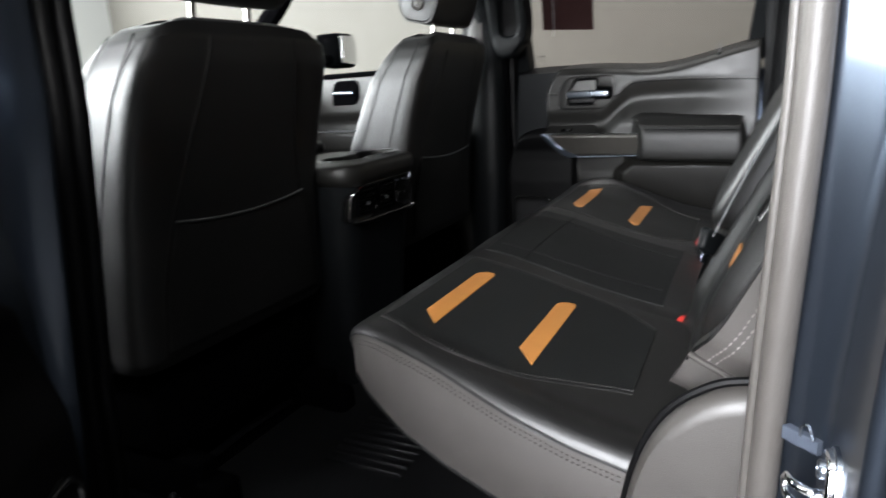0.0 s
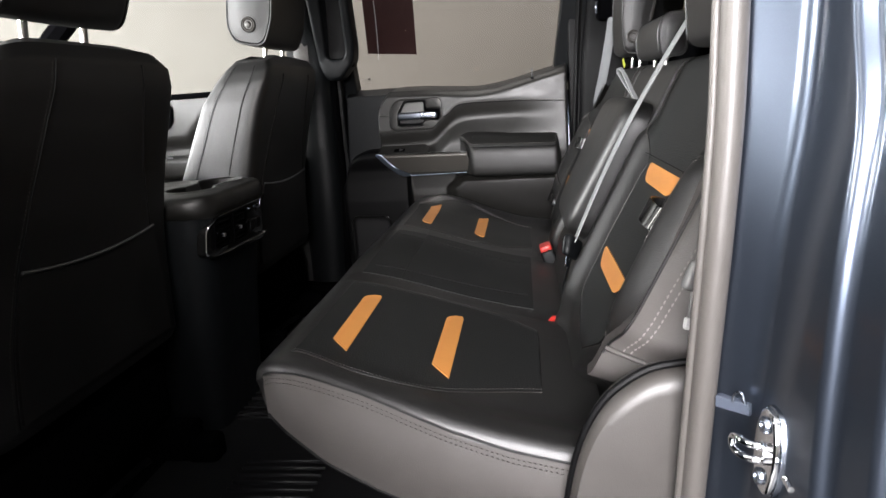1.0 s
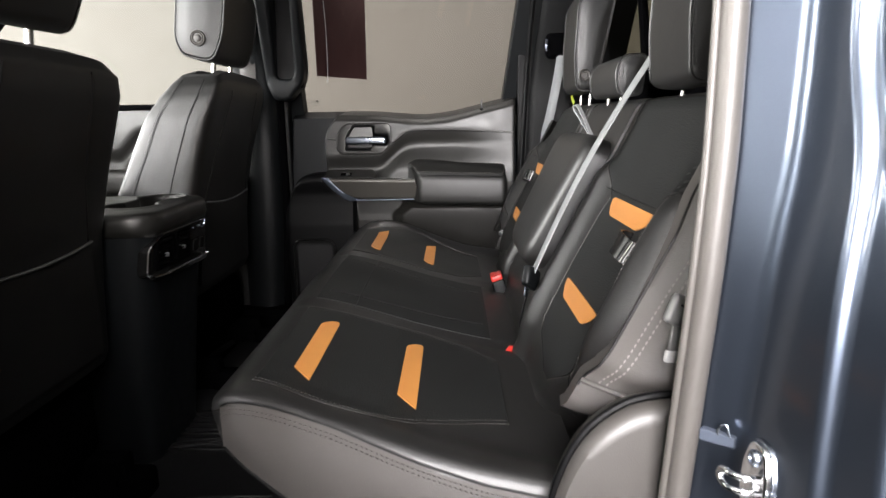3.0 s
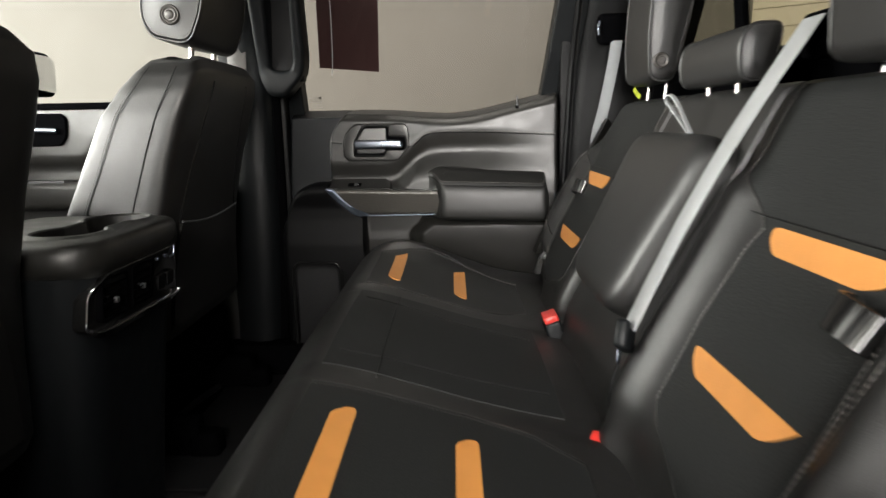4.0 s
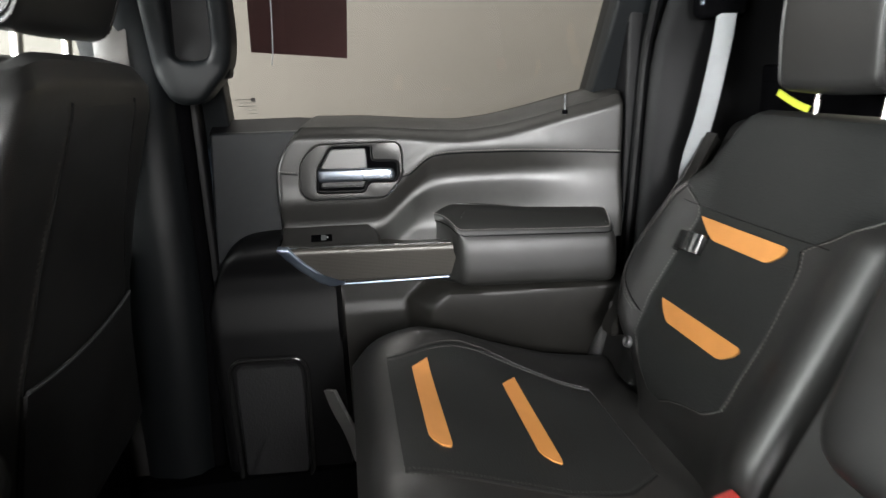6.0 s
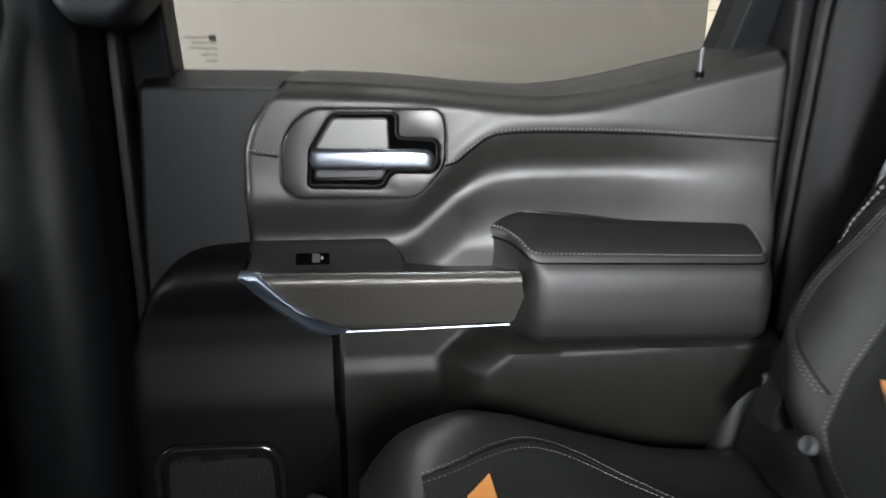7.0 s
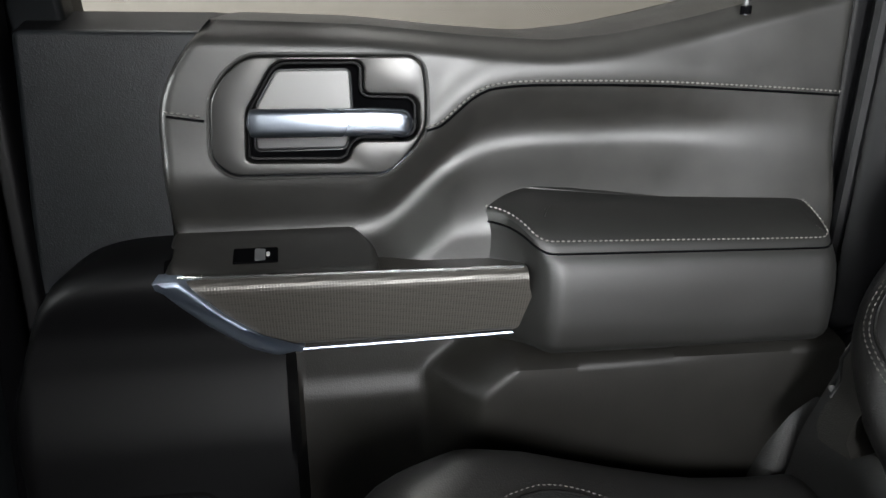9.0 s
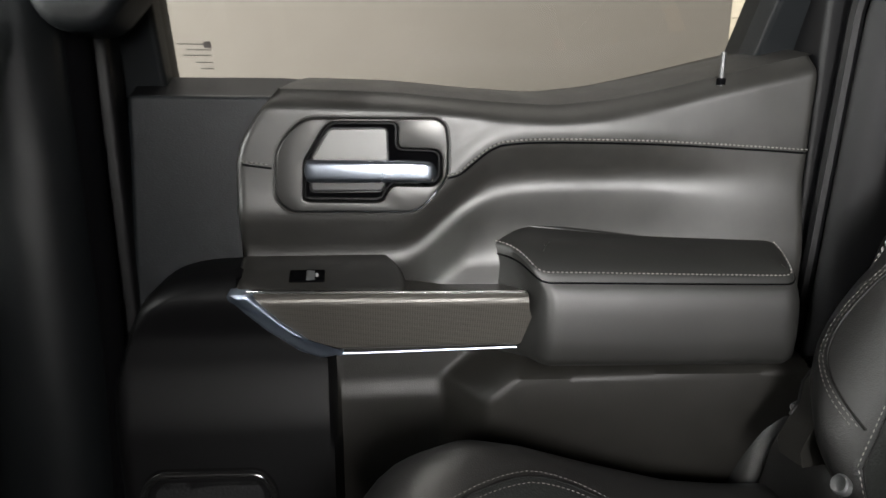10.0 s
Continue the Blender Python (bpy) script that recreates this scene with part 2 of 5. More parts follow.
def inset(poly, d):
    """The polygon (counterclockwise or not) moved towards its inside by d."""
    n = len(poly)
    area = sum(poly[i - 1].x * poly[i].y - poly[i].x * poly[i - 1].y for i in range(n))
    out = []
    for i in range(n):
        t = (poly[(i + 1) % n] - poly[i - 1]).normalized()
        out.append(poly[i] + Vector((-t.y, t.x)) * (d if area > 0 else -d))
    return out


def inside(poly, x, y):
    hit = False
    for i in range(len(poly)):
        a, b = poly[i - 1], poly[i]
        if (a.y > y) != (b.y > y) and x < (b.x - a.x) * (y - a.y) / (b.y - a.y) + a.x:
            hit = not hit
    return hit


def resample(poly, n, start):
    """n points at even steps along a closed outline, from the point nearest to start."""
    k0 = min(range(len(poly)), key=lambda i: (poly[i] - Vector(start)).length)
    pts = poly[k0:] + poly[:k0 + 1]
    cum = [0.0]
    for a, b in zip(pts, pts[1:]):
        cum.append(cum[-1] + (b - a).length)
    out, j = [], 0
    for i in range(n):
        d = cum[-1] * i / n
        while cum[j + 1] < d:
            j += 1
        out.append(pts[j].lerp(pts[j + 1], (d - cum[j]) / max(1e-9, cum[j + 1] - cum[j])))
    return out


def plate(poly, place, d0, d1, bevel=0.002, seg=3, bm=None):
    """A solid of the 2D outline between the depths d0 (back) and d1 (front), its front edge rounded; place(u, v, d) gives the world point."""
    rings = [[place(p.x, p.y, d0) for p in poly]]
    for k in range(seg + 1):
        a = k / seg * math.pi / 2
        q = inset(poly, bevel * (1 - math.cos(a)))
        rings.append([place(p.x, p.y, d1 - bevel + bevel * math.sin(a)) for p in q])
    rings.append([place(p.x, p.y, d1) for p in inset(poly, bevel + 0.0008)])
    return loft(rings, True, True, bm)


def frame_plate(outer, inner, place, d0, d1, bevel=0.002, seg=3):
    """A ring-shaped plate: both outlines hold the same number of points."""
    rings = [[place(p.x, p.y, d0) for p in outer]]
    for k in range(seg + 1):
        a = k / seg * math.pi / 2
        q = inset(outer, bevel * (1 - math.cos(a)))
        rings.append([place(p.x, p.y, d1 - bevel + bevel * math.sin(a)) for p in q])
    for k in range(seg + 1):
        a = k / seg * math.pi / 2
        q = inset(inner, -bevel * (1 - math.sin(a)))
        rings.append([place(p.x, p.y, d1 - bevel + bevel * math.cos(a)) for p in q])
    rings.append([place(p.x, p.y, d0) for p in inner])
    return loft(rings, True, False)


def holed_plate(outer, inner, place, d0, d1, bevel=0.002, seg=3):
    """A plate with one opening of any outline; its front edges are rounded."""
    bm = bmesh.new()
    loops = []
    for poly, sign in ((outer, 1), (inner, -1)):
        rings = [[place(p.x, p.y, d0) for p in poly]]
        for k in range(seg + 1):
            a = k / seg * math.pi / 2
            q = inset(poly, sign * bevel * (1 - math.cos(a)))
            rings.append([place(p.x, p.y, d1 - bevel + bevel * math.sin(a)) for p in q])
        loft(rings, True, False, bm)
        vs = [bm.verts.new(p) for p in rings[-1]]
        loops += [bm.edges.new((vs[i - 1], vs[i])) for i in range(len(vs))]
    bmesh.ops.triangle_fill(bm, edges=loops, use_beauty=True, use_dissolve=False)
    return bm


def sheet(surf, us, vs, bm=None):
    bm = bm or bmesh.new()
    g = [[bm.verts.new(surf(u, v)) for v in vs] for u in us]
    for i in range(len(us) - 1):
        for j in range(len(vs) - 1):
            bm.faces.new((g[i][j], g[i + 1][j], g[i + 1][j + 1], g[i][j + 1]))
    return bm


def span(a, b, n):
    return [a + (b - a) * i / n for i in range(n + 1)]


def patch(surf, f, na=12, nb=16, lift=0.002):
    """A thin raised piece on a surface: f maps the unit square to surface coordinates, surf(u, v, lift) to the world."""
    bm = bmesh.new()
    g = []
    for i in range(-1, na + 2):
        row = []
        for j in range(-1, nb + 2):
            a, b = min(max(i / na, 0), 1), min(max(j / nb, 0), 1)
            edge = i < 0 or j < 0 or i > na or j > nb
            row.append(bm.verts.new(surf(*f(a, b), -0.004 if edge else lift)))
        g.append(row)
    for i in range(na + 2):
        for j in range(nb + 2):
            bm.faces.new((g[i][j], g[i + 1][j], g[i + 1][j + 1], g[i][j + 1]))
    return bm


def stitches(points, gap=0.0045, long=0.003, r=0.0005):
    """A row of short threads along a line."""
    pts = [Vector(p) for p in points]
    bm = bmesh.new()
    need = 0.0
    for a, b in zip(pts, pts[1:]):
        d, at = (b - a).length, need
        if d < 1e-9:
            continue
        t = (b - a) / d
        n = t.orthogonal().normalized()
        s = t.cross(n)
        while at < d:
            c = a + t * at
            ring = [[c + t * k * long + r * w * (math.cos(q) * n + math.sin(q) * s) for q in (0, 2.1, 4.2)] for k, w in ((-0.5, 0.4), (0, 1.3), (0.5, 0.4))]
            loft(ring, True, False, bm)
            at += gap
        need = at - d
    return bm


def pillow(place, hu, hv, thick, power=3.0, n=22, soft=0.45, back=0.0):
    """A stuffed block: place(u, v, d); half sizes hu, hv; thick at the middle."""
    bm = bmesh.new()

    def grid(sign):
        g = []
        for i in range(n + 1):
            row = []
            for j in range(n + 1):
                a, b = -math.cos(math.pi * i / n), -math.cos(math.pi * j / n)
                a2, b2 = abs(a) ** power, abs(b) ** power
                k = max(0.0, (1 - abs(a) ** (2 * power)) * (1 - abs(b) ** (2 * power)))
                cu = a * (1 - 0.10 * b2 * b2) * hu
                cv = b * (1 - 0.10 * a2 * a2) * hv
                d = thick * k ** soft
                row.append(bm.verts.new(place(cu, cv, d if sign > 0 else -back * k ** soft)))
            g.append(row)
        for i in range(n):
            for j in range(n):
                bm.faces.new((g[i][j], g[i + 1][j], g[i + 1][j + 1], g[i][j + 1]))
    grid(1)
    grid(-1)
    bmesh.ops.remove_doubles(bm, verts=bm.verts, dist=1e-5)
    return bm


# ---- the hall ----
HX0, HX1, HY0, HY1 = -6.5, 6.0, -2.9, 4.2
BAY = (-5.2, 0.55, 1.95)
BAY_LOW = 0.55
BAY_MID, BAY_EAST = -2.2, -0.4
WEST = (-2.4, 2.8, 1.15, 2.6)


def hall():
    tagged(obj("ground", box(HX0, HX1, HY0, HY1, GROUND - 0.1, GROUND), CONCRETE), "grey concrete workshop floor", "floor", kind="structure")
    tagged(obj("ceiling", box(HX0, HX1, HY0, HY1, CEIL, CEIL + 0.1), WALLF), "white hall ceiling", "ceiling", kind="structure")
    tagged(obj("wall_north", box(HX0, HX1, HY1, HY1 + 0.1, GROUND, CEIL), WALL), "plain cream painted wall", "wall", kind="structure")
    # Unseen windows, added to light the cabin from the near side.
    south = box(HX0, BAY[0], HY0 - 0.1, HY0, GROUND, CEIL)
    box(BAY[1], HX1, HY0 - 0.1, HY0, GROUND, CEIL, bm=south)
    box(BAY[0], BAY[1], HY0 - 0.1, HY0, BAY[2], CEIL, bm=south)
    box(BAY[0], BAY[1], HY0 - 0.1, HY0, GROUND, BAY_LOW, bm=south)
    box(BAY_MID, BAY_EAST, HY0 - 0.1, HY0, BAY_LOW, BAY[2], bm=south)
    tagged(obj("wall_south", south, WALL), "plain cream painted wall with two wide windows added for light", "wall", kind="structure")
    tagged(obj("backdrop", box(-30, 30, -30, -29.9, GROUND, 20), SKYGLOW), "pale overcast daylight outside the window band", "backdrop", kind="structure")
    tagged(obj("pavement", box(-30, 30, -30, HY0 - 0.1, GROUND - 0.1, GROUND - 0.005), CONCRETE), "grey concrete yard outside the window band", "yard", kind="structure")
    west = box(HX0 - 0.1, HX0, HY0, WEST[0], GROUND, CEIL)
    box(HX0 - 0.1, HX0, WEST[1], HY1, GROUND, CEIL, bm=west)
    box(HX0 - 0.1, HX0, WEST[0], WEST[1], GROUND, WEST[2], bm=west)
    box(HX0 - 0.1, HX0, WEST[0], WEST[1], WEST[3], CEIL, bm=west)
    tagged(obj("wall_west", west, WALLF), "plain white painted wall with a high window band", "wall", kind="structure")
    tagged(obj("backdrop", box(-30, -29.9, -30, 30, GROUND, 20), SKYGLOW), "pale overcast daylight outside the window band", "backdrop", kind="structure")
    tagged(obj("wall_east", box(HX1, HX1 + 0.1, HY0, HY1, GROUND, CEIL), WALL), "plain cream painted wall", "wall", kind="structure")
    m = pose(2.42, HY1 - 0.01, 0, 0, 0, -33)
    wall = tagged(obj("wall_slanting", turned(box(0.0, 4.2, 0.0, 0.1, GROUND, CEIL), m), SIDING), "tan wall clad in horizontal boards", "wall", kind="structure")
    for i in range(24):
        z = GROUND + 0.14 * i
        rings = [[m @ Vector((x, y, z + dz)) for y, dz in ((0.0, 0.0), (-0.022, 0.002), (-0.022, 0.012), (-0.004, 0.138), (0.0, 0.138))] for x in (0.01, 4.19)]
        obj("board", loft(rings), SIDING, wall, smooth=False)


hall()


def daylight(name, width, height, power, m):
    """An area lamp set in a window band as the sky's light."""
    li = bpy.data.lights.new(name, "AREA")
    li.shape, li.size, li.size_y, li.energy, li.color = "RECTANGLE", width, height, power, (1.0, 0.965, 0.925)
    new(name, li).matrix_world = m


# South and corner lamps belong to the added windows, placed to suit the cabin.
daylight("south_added_light", BAY[1] - BAY_EAST, BAY[2] - BAY_LOW, BAY_POWER, pose((BAY_EAST + BAY[1]) / 2, HY0 + 0.02, (BAY[2] + BAY_LOW) / 2, 90, 0, 0))
daylight("corner_added_light", BAY_MID - BAY[0], BAY[2] - BAY_LOW, CORNER_POWER, pose((BAY[0] + BAY_MID) / 2, HY0 + 0.02, (BAY[2] + BAY_LOW) / 2, 90, 0, 0))
daylight("west_daylight", WEST[1] - WEST[0], WEST[3] - WEST[2], WEST_POWER, pose(HX0 + 0.02, (WEST[0] + WEST[1]) / 2, (WEST[2] + WEST[3]) / 2, 90, 0, -90))


def lamp(x, y, lx, ly, power):
    t = thing("ceiling_lamp", "long white ceiling lamp, switched on", "ceiling lamp", "lamps on the hall ceiling")
    part("housing", box(x - lx / 2 - 0.03, x + lx / 2 + 0.03, y - ly / 2 - 0.03, y + ly / 2 + 0.03, CEIL - 0.06, CEIL - 0.004, 0.01), WALLF, t)
    part("diffuser", box(x - lx / 2, x + lx / 2, y - ly / 2, y + ly / 2, CEIL - 0.075, CEIL - 0.061, 0.004), TUBE, t, "glowing white diffuser")
    li = bpy.data.lights.new("lamp_light", "AREA")
    li.shape, li.size, li.size_y, li.energy, li.color = "RECTANGLE", lx, ly, power, (1.0, 0.965, 0.91)
    o = new("lamp_light", li)
    o.location = (x, y, CEIL - 0.09)
    o.parent = t


for lx, ly, k in ((-3.4, -1.9, 1.2), (-1.3, -1.9, 2.2), (0.9, -1.9, 0.9), (-3.6, 1.9, 1.0), (-0.2, 1.75, 2.3), (2.6, 2.6, 0.7)):
    lamp(lx, ly, 1.3, 0.35, LAMP_POWER * k)


# ---- rear door ----
SLOPE = -0.065


def D(u, z, d):
    """A place on the rear door: along it, height, and depth into the cabin."""
    return Vector((u, 0.713 + SLOPE * u - d, z))


BELT = [(-0.34, 0.698), (-0.17, 0.700), (-0.05, 0.697), (0.04, 0.689), (0.11, 0.685), (0.17, 0.691), (0.23, 0.703), (0.30, 0.720), (0.385, 0.739)]
CHANNEL = [(-0.06, 0.566), (-0.03, 0.571), (-0.012, 0.588), (0.01, 0.608), (0.036, 0.631), (0.055, 0.640), (0.09, 0.644), (0.2, 0.645), (0.38, 0.636)]
SEAM = [(0.0, 0.614), (0.012, 0.6175), (0.024, 0.627), (0.036, 0.637), (0.047, 0.6435), (0.06, 0.647), (0.1, 0.649), (0.2, 0.6475), (0.3, 0.6425), (0.372, 0.638)]


# one recess for the grip and the lever's slot
CUP = rounded([Vector(p) for p in ((-0.1430, 0.5935), (-0.1405, 0.631), (-0.1336, 0.642), (-0.120, 0.664), (-0.111, 0.6695), (-0.0527, 0.6695), (-0.0478, 0.6645), (-0.0485, 0.644), (-0.010, 0.6425), (-0.0047, 0.6356), (-0.005, 0.6137), (-0.0128, 0.6059), (-0.0528, 0.6067), (-0.0587, 0.6016), (-0.0622, 0.5928), (-0.0689, 0.5898), (-0.1376, 0.5912))], 0.005, 4)
BEZEL_OUTLINE = rounded([Vector(p) for p in ((-0.1690, 0.612), (-0.1665, 0.6416), (-0.1542, 0.6598), (-0.1365, 0.6728), (-0.0096, 0.6728), (-0.0012, 0.6654), (0.0012, 0.6485), (0.0009, 0.6158), (-0.0129, 0.596), (-0.0305, 0.5795), (-0.155, 0.5805), (-0.1695, 0.594))], 0.010, 5)
GROOVE = inset(BEZEL_OUTLINE, -0.0012)


def smooth_curve(pts, x):
    return sum(curve(pts, x + k * 0.006) for k in (-2, -1, 0, 1, 2)) / 5


def edge_u(z):
    return smooth_curve([(0.50, -0.207), (0.62, -0.207), (0.635, -0.2055), (0.65, -0.2005), (0.665, -0.192), (0.68, -0.1805), (0.695, -0.167), (0.72, -0.143)], z)


def door_depth(u, z):
    c = smooth_curve(CHANNEL, u)
    below = c - z
    fade = 1 - step(0.15, 0.375, u)
    d = fade * (-0.019 * step(-0.008, 0.048, below)) + 0.036 * step(0.020, max(0.09, c - 0.525), below) * (0.4 + 0.6 * fade)
    d += 0.0035 * math.exp(-((below + 0.016) / 0.016) ** 2) * fade
    rise = smooth_curve(BELT, u) - z
    d -= 0.018 * (1 - step(-0.003, 0.024, rise)) ** 1.5
    return d


def rear_door():
    door = thing("rear_door", "truck rear door with black trim panel, closed", "vehicle door")
    # leather covered upper panel
    rows = span(0, 1, 92)
    bm = bmesh.new()
    g = []
    for b in rows:
        row = []
        zb = 0.495
        for i in range(-3, 171):
            a = min(1, max(0, i / 168))
            zt = 0.70
            z0 = lerp(zb, zt, b)
            ue = edge_u(z0)
            u = lerp(ue, 0.378, a)
            z = lerp(zb, smooth_curve(BELT, u), b)
            d = door_depth(u, z)
            t = (u - ue) / 0.007
            if t < 1:
                d -= 0.006 * (1 - math.sqrt(max(0, 1 - (1 - t) ** 2)))
            t = (0.378 - u) / 0.01
            if t < 1:
                d -= 0.008 * (1 - math.sqrt(max(0, 1 - (1 - t) ** 2)))
            if i < 0:
                d = -0.012 * (-i)
            if i > 168:
                d = -0.03 * (i - 168)
            row.append(bm.verts.new(D(u, z, d)))
        g.append(row)
    for r0, r1 in zip(g, g[1:]):
        for i in range(len(r0) - 1):
            c = (r0[i].co + r1[i + 1].co) / 2
            if not inside(GROOVE, c.x, c.z):
                bm.faces.new((r0[i], r0[i + 1], r1[i + 1], r1[i]))
    part("upper_trim_panel", bm, VINYL, door, "black stitched vinyl upper door panel")
    bm = bmesh.new()
    g = []
    for k in range(0, 6):
        row = []
        for i in range(-3, 171):
            a = min(1, max(0, i / 168))
            u = lerp(edge_u(0.70) + 0.005 * k, 0.378, a)
            d0 = door_depth(u, smooth_curve(BELT, u))
            row.append(bm.verts.new(D(u, smooth_curve(BELT, u) + 0.003 * math.sin(k / 5 * 2.5) + 0.012 * k / 5, d0 - 0.019 * k)))
        g.append(row)
    for r0, r1 in zip(g, g[1:]):
        for i in range(len(r0) - 1):
            bm.faces.new((r0[i], r0[i + 1], r1[i + 1], r1[i]))
    part("belt_seal", bm, LOWER, door, "black window seal ledge")
    # plain front panel
    flat = rounded([Vector((-0.328, 0.46)), Vector((-0.19, 0.46)), Vector((-0.19, 0.60)), Vector((-0.158, 0.693)), Vector((-0.313, 0.6935))], 0.008)
    part("front_trim_panel", plate(flat, D, -0.07, -0.038, 0.005, 4), GRAINED, door, "charcoal grained plastic panel")
    bm = sheet(lambda u, v: D(u, 0.690 + 0.022 * v * (1 - 0.7 * step(-0.16, -0.09, u)), -0.043 - 0.060 * v), span(-0.314, 0.02, 16), span(0, 1, 4))
    part("front_sill_cap", bm, PLASTIC, door)
    # lower moulding
    def uc(z):
        return curve([(0.3, -0.120), (0.437, -0.124), (0.447, -0.150), (0.470, -0.181), (0.505, -0.209), (0.52, -0.206), (0.53, -0.203)], z)

    g = []
    for u in span(-0.340, 0.372, 178):
        col = []
        zt = smooth_curve([(a, b) for a, b in ((-0.34, 0.40), (-0.332, 0.43), (-0.322, 0.462), (-0.306, 0.492), (-0.285, 0.512), (-0.262, 0.521), (-0.24, 0.5245), (-0.20, 0.526), (-0.15, 0.514), (0.4, 0.50))], u)
        for j in range(-1, 111):
            b = min(1, max(0, j / 108))
            z = lerp(0.065, zt, b)
            inner = 1 - step(0.0, 0.008, u - uc(z))
            pocket = -0.010 + 0.005 * step(0.396, 0.372, z) + 0.006 * step(0.30, 0.12, z)
            right = 0.054 * (1 - step(0.417, 0.443, z)) - 0.030 * (1 - step(0.22, 0.416, z))
            u0 = lerp(0.004, 0.034, step(0.39, 0.428, z))
            d = lerp(pocket, right, step(u0 - 0.012, u0 + 0.036, u))
            d = lerp(d, 0.040 - 0.012 * step(0.30, 0.07, z) - 0.016 * step(0.36, 0.435, z) * (1 - step(0.455, 0.505, z)), inner)
            t = (zt - z) / 0.022
            if t < 1 and u < -0.15:
                d -= 0.03 * (1 - math.sqrt(max(0, 1 - (1 - t) ** 2)))
            t = (u + 0.340) / 0.02
            if t < 1:
                d -= 0.02 * (1 - math.sqrt(max(0, 1 - (1 - t) ** 2)))
            if j > 108:
                d -= 0.03 * (j - 108) + 0.01
            if j < 0:
                d = -0.08
            col.append((D(u, z, d), u - uc(z) > 0.005))
        g.append(col)
    for side, material, label in ((False, PLASTIC, "black moulded speaker panel"), (True, LOWER, "black lower door panel with pocket")):
        bm = bmesh.new()
        for i in range(len(g) - 1):
            for j in range(len(g[i]) - 1):
                if g[i][j][1] == side:
                    bm.faces.new([bm.verts.new(g[m][n][0]) for m, n in ((i, j), (i, j + 1), (i + 1, j + 1), (i + 1, j))])
        part("lower_trim_panel", bm, material, door, label)
    # shelf in front of the armrest
    shelf = rounded([Vector((-0.208, -0.02)), Vector((-0.062, -0.02)), Vector((-0.045, 0.012)), Vector((-0.045, 0.045)), Vector((-0.208, 0.045))], 0.012)
    sh = part("switch_shelf", plate(shelf, lambda u, v, d: D(u, d + 0.006 - 0.36 * v, v), 0.508, 0.5225, 0.005, 3), VINYL, door)
    part("window_switch", plate(rounded([Vector((-0.158, 0.013)), Vector((-0.1235, 0.013)), Vector((-0.1235, 0.032)), Vector((-0.158, 0.032))], 0.002), lambda u, v, d: D(u, d + 0.006 - 0.36 * v, v), 0.52, 0.5236, 0.0008, 2), SOFTBLACK, sh, "black window switch")
    key = lambda u, v, d: D(u, d + 0.006 - 0.36 * v - 0.08 * (u + 0.142), v)
    part("switch_key", plate(rounded([Vector((-0.1415, 0.0145)), Vector((-0.1255, 0.0145)), Vector((-0.1255, 0.0305)), Vector((-0.1415, 0.0305))], 0.002), key, 0.520, 0.5243, 0.001, 2), GUNMETAL, sh, "grey switch key")
    part("key_mark", plate(rounded([Vector((-0.1325, 0.0195)), Vector((-0.1298, 0.0195)), Vector((-0.1298, 0.0250)), Vector((-0.1325, 0.0250))], 0.001), key, 0.524, 0.5247, 0.0002, 1), PALE, sh, "pale printed mark")
    # decor bar
    def bar(u, z, d):
        return D(u, z, d + (z - 0.48) * 0.36)
    def bar_left(z):
        return curve([(0.4455, -0.112), (0.4495, -0.126), (0.459, -0.142), (0.482, -0.168), (0.5115, -0.196)], z)
    rows = [0.4455 + (0.5115 - 0.4455) * (0.5 - 0.5 * math.cos(math.pi * k / 30)) for k in range(31)]
    bm = bmesh.new()
    g = []
    for z in rows:
        top, bottom = min(1, (0.5115 - z) / 0.013), min(1, (z - 0.4455) / 0.006)
        d = 0.0455 - 0.012 * (1 - math.sqrt(1 - (1 - top) ** 2)) - 0.006 * (1 - math.sqrt(1 - (1 - bottom) ** 2))
        g.append([bm.verts.new(bar(lerp(bar_left(z), 0.073 + 0.012 * step(0.505, 0.45, z), k / 40), lerp(z, z - 0.0045 * (k / 40) * step(0.48, 0.51, z), 1), d)) for k in range(41)])
        g[-1].append(bm.verts.new(bar(0.0735 + 0.012 * step(0.505, 0.45, z), z, 0.0)))
    g.insert(0, [bm.verts.new(v.co + Vector((0, 0.05, 0))) for v in g[0]])
    g.append([bm.verts.new(v.co + Vector((0, 0.05, 0))) for v in g[-1]])
    for r0, r1 in zip(g, g[1:]):
        for k in range(len(r0) - 1):
            bm.faces.new((r0[k], r0[k + 1], r1[k + 1], r1[k]))
    part("decor_bar", bm, DOTTED, door, "dark bronze dotted decor bar")
    poly = [Vector(p) for p in ((-0.2135, 0.5135), (-0.193, 0.5135), (-0.166, 0.4825), (-0.140, 0.4595), (-0.124, 0.450), (-0.106, 0.4455), (-0.118, 0.4400), (-0.130, 0.4385), (-0.150, 0.4475), (-0.180, 0.4735), (-0.198, 0.4935))]
    part("chrome_sweep", plate(rounded(poly, 0.003), bar, 0.0, 0.050, 0.004, 4), SWEEP, door, "curved chrome trim")
    part("chrome_strip", tube([bar(u, lerp(0.5128, 0.5078, (u + 0.2) / 0.27), 0.0365) for u in span(-0.196, 0.07, 14)], 0.0015, 8), CHROME, door, "thin chrome strip")
    part("chrome_strip", tube(smooth_path([bar(-0.140, 0.4445, 0.044), bar(-0.126, 0.4415, 0.044), bar(-0.10, 0.4415, 0.044), bar(-0.03, 0.4423, 0.044), bar(0.075, 0.4437, 0.043)], 5), 0.0013, 8), SWEEP, door, "thin chrome strip")
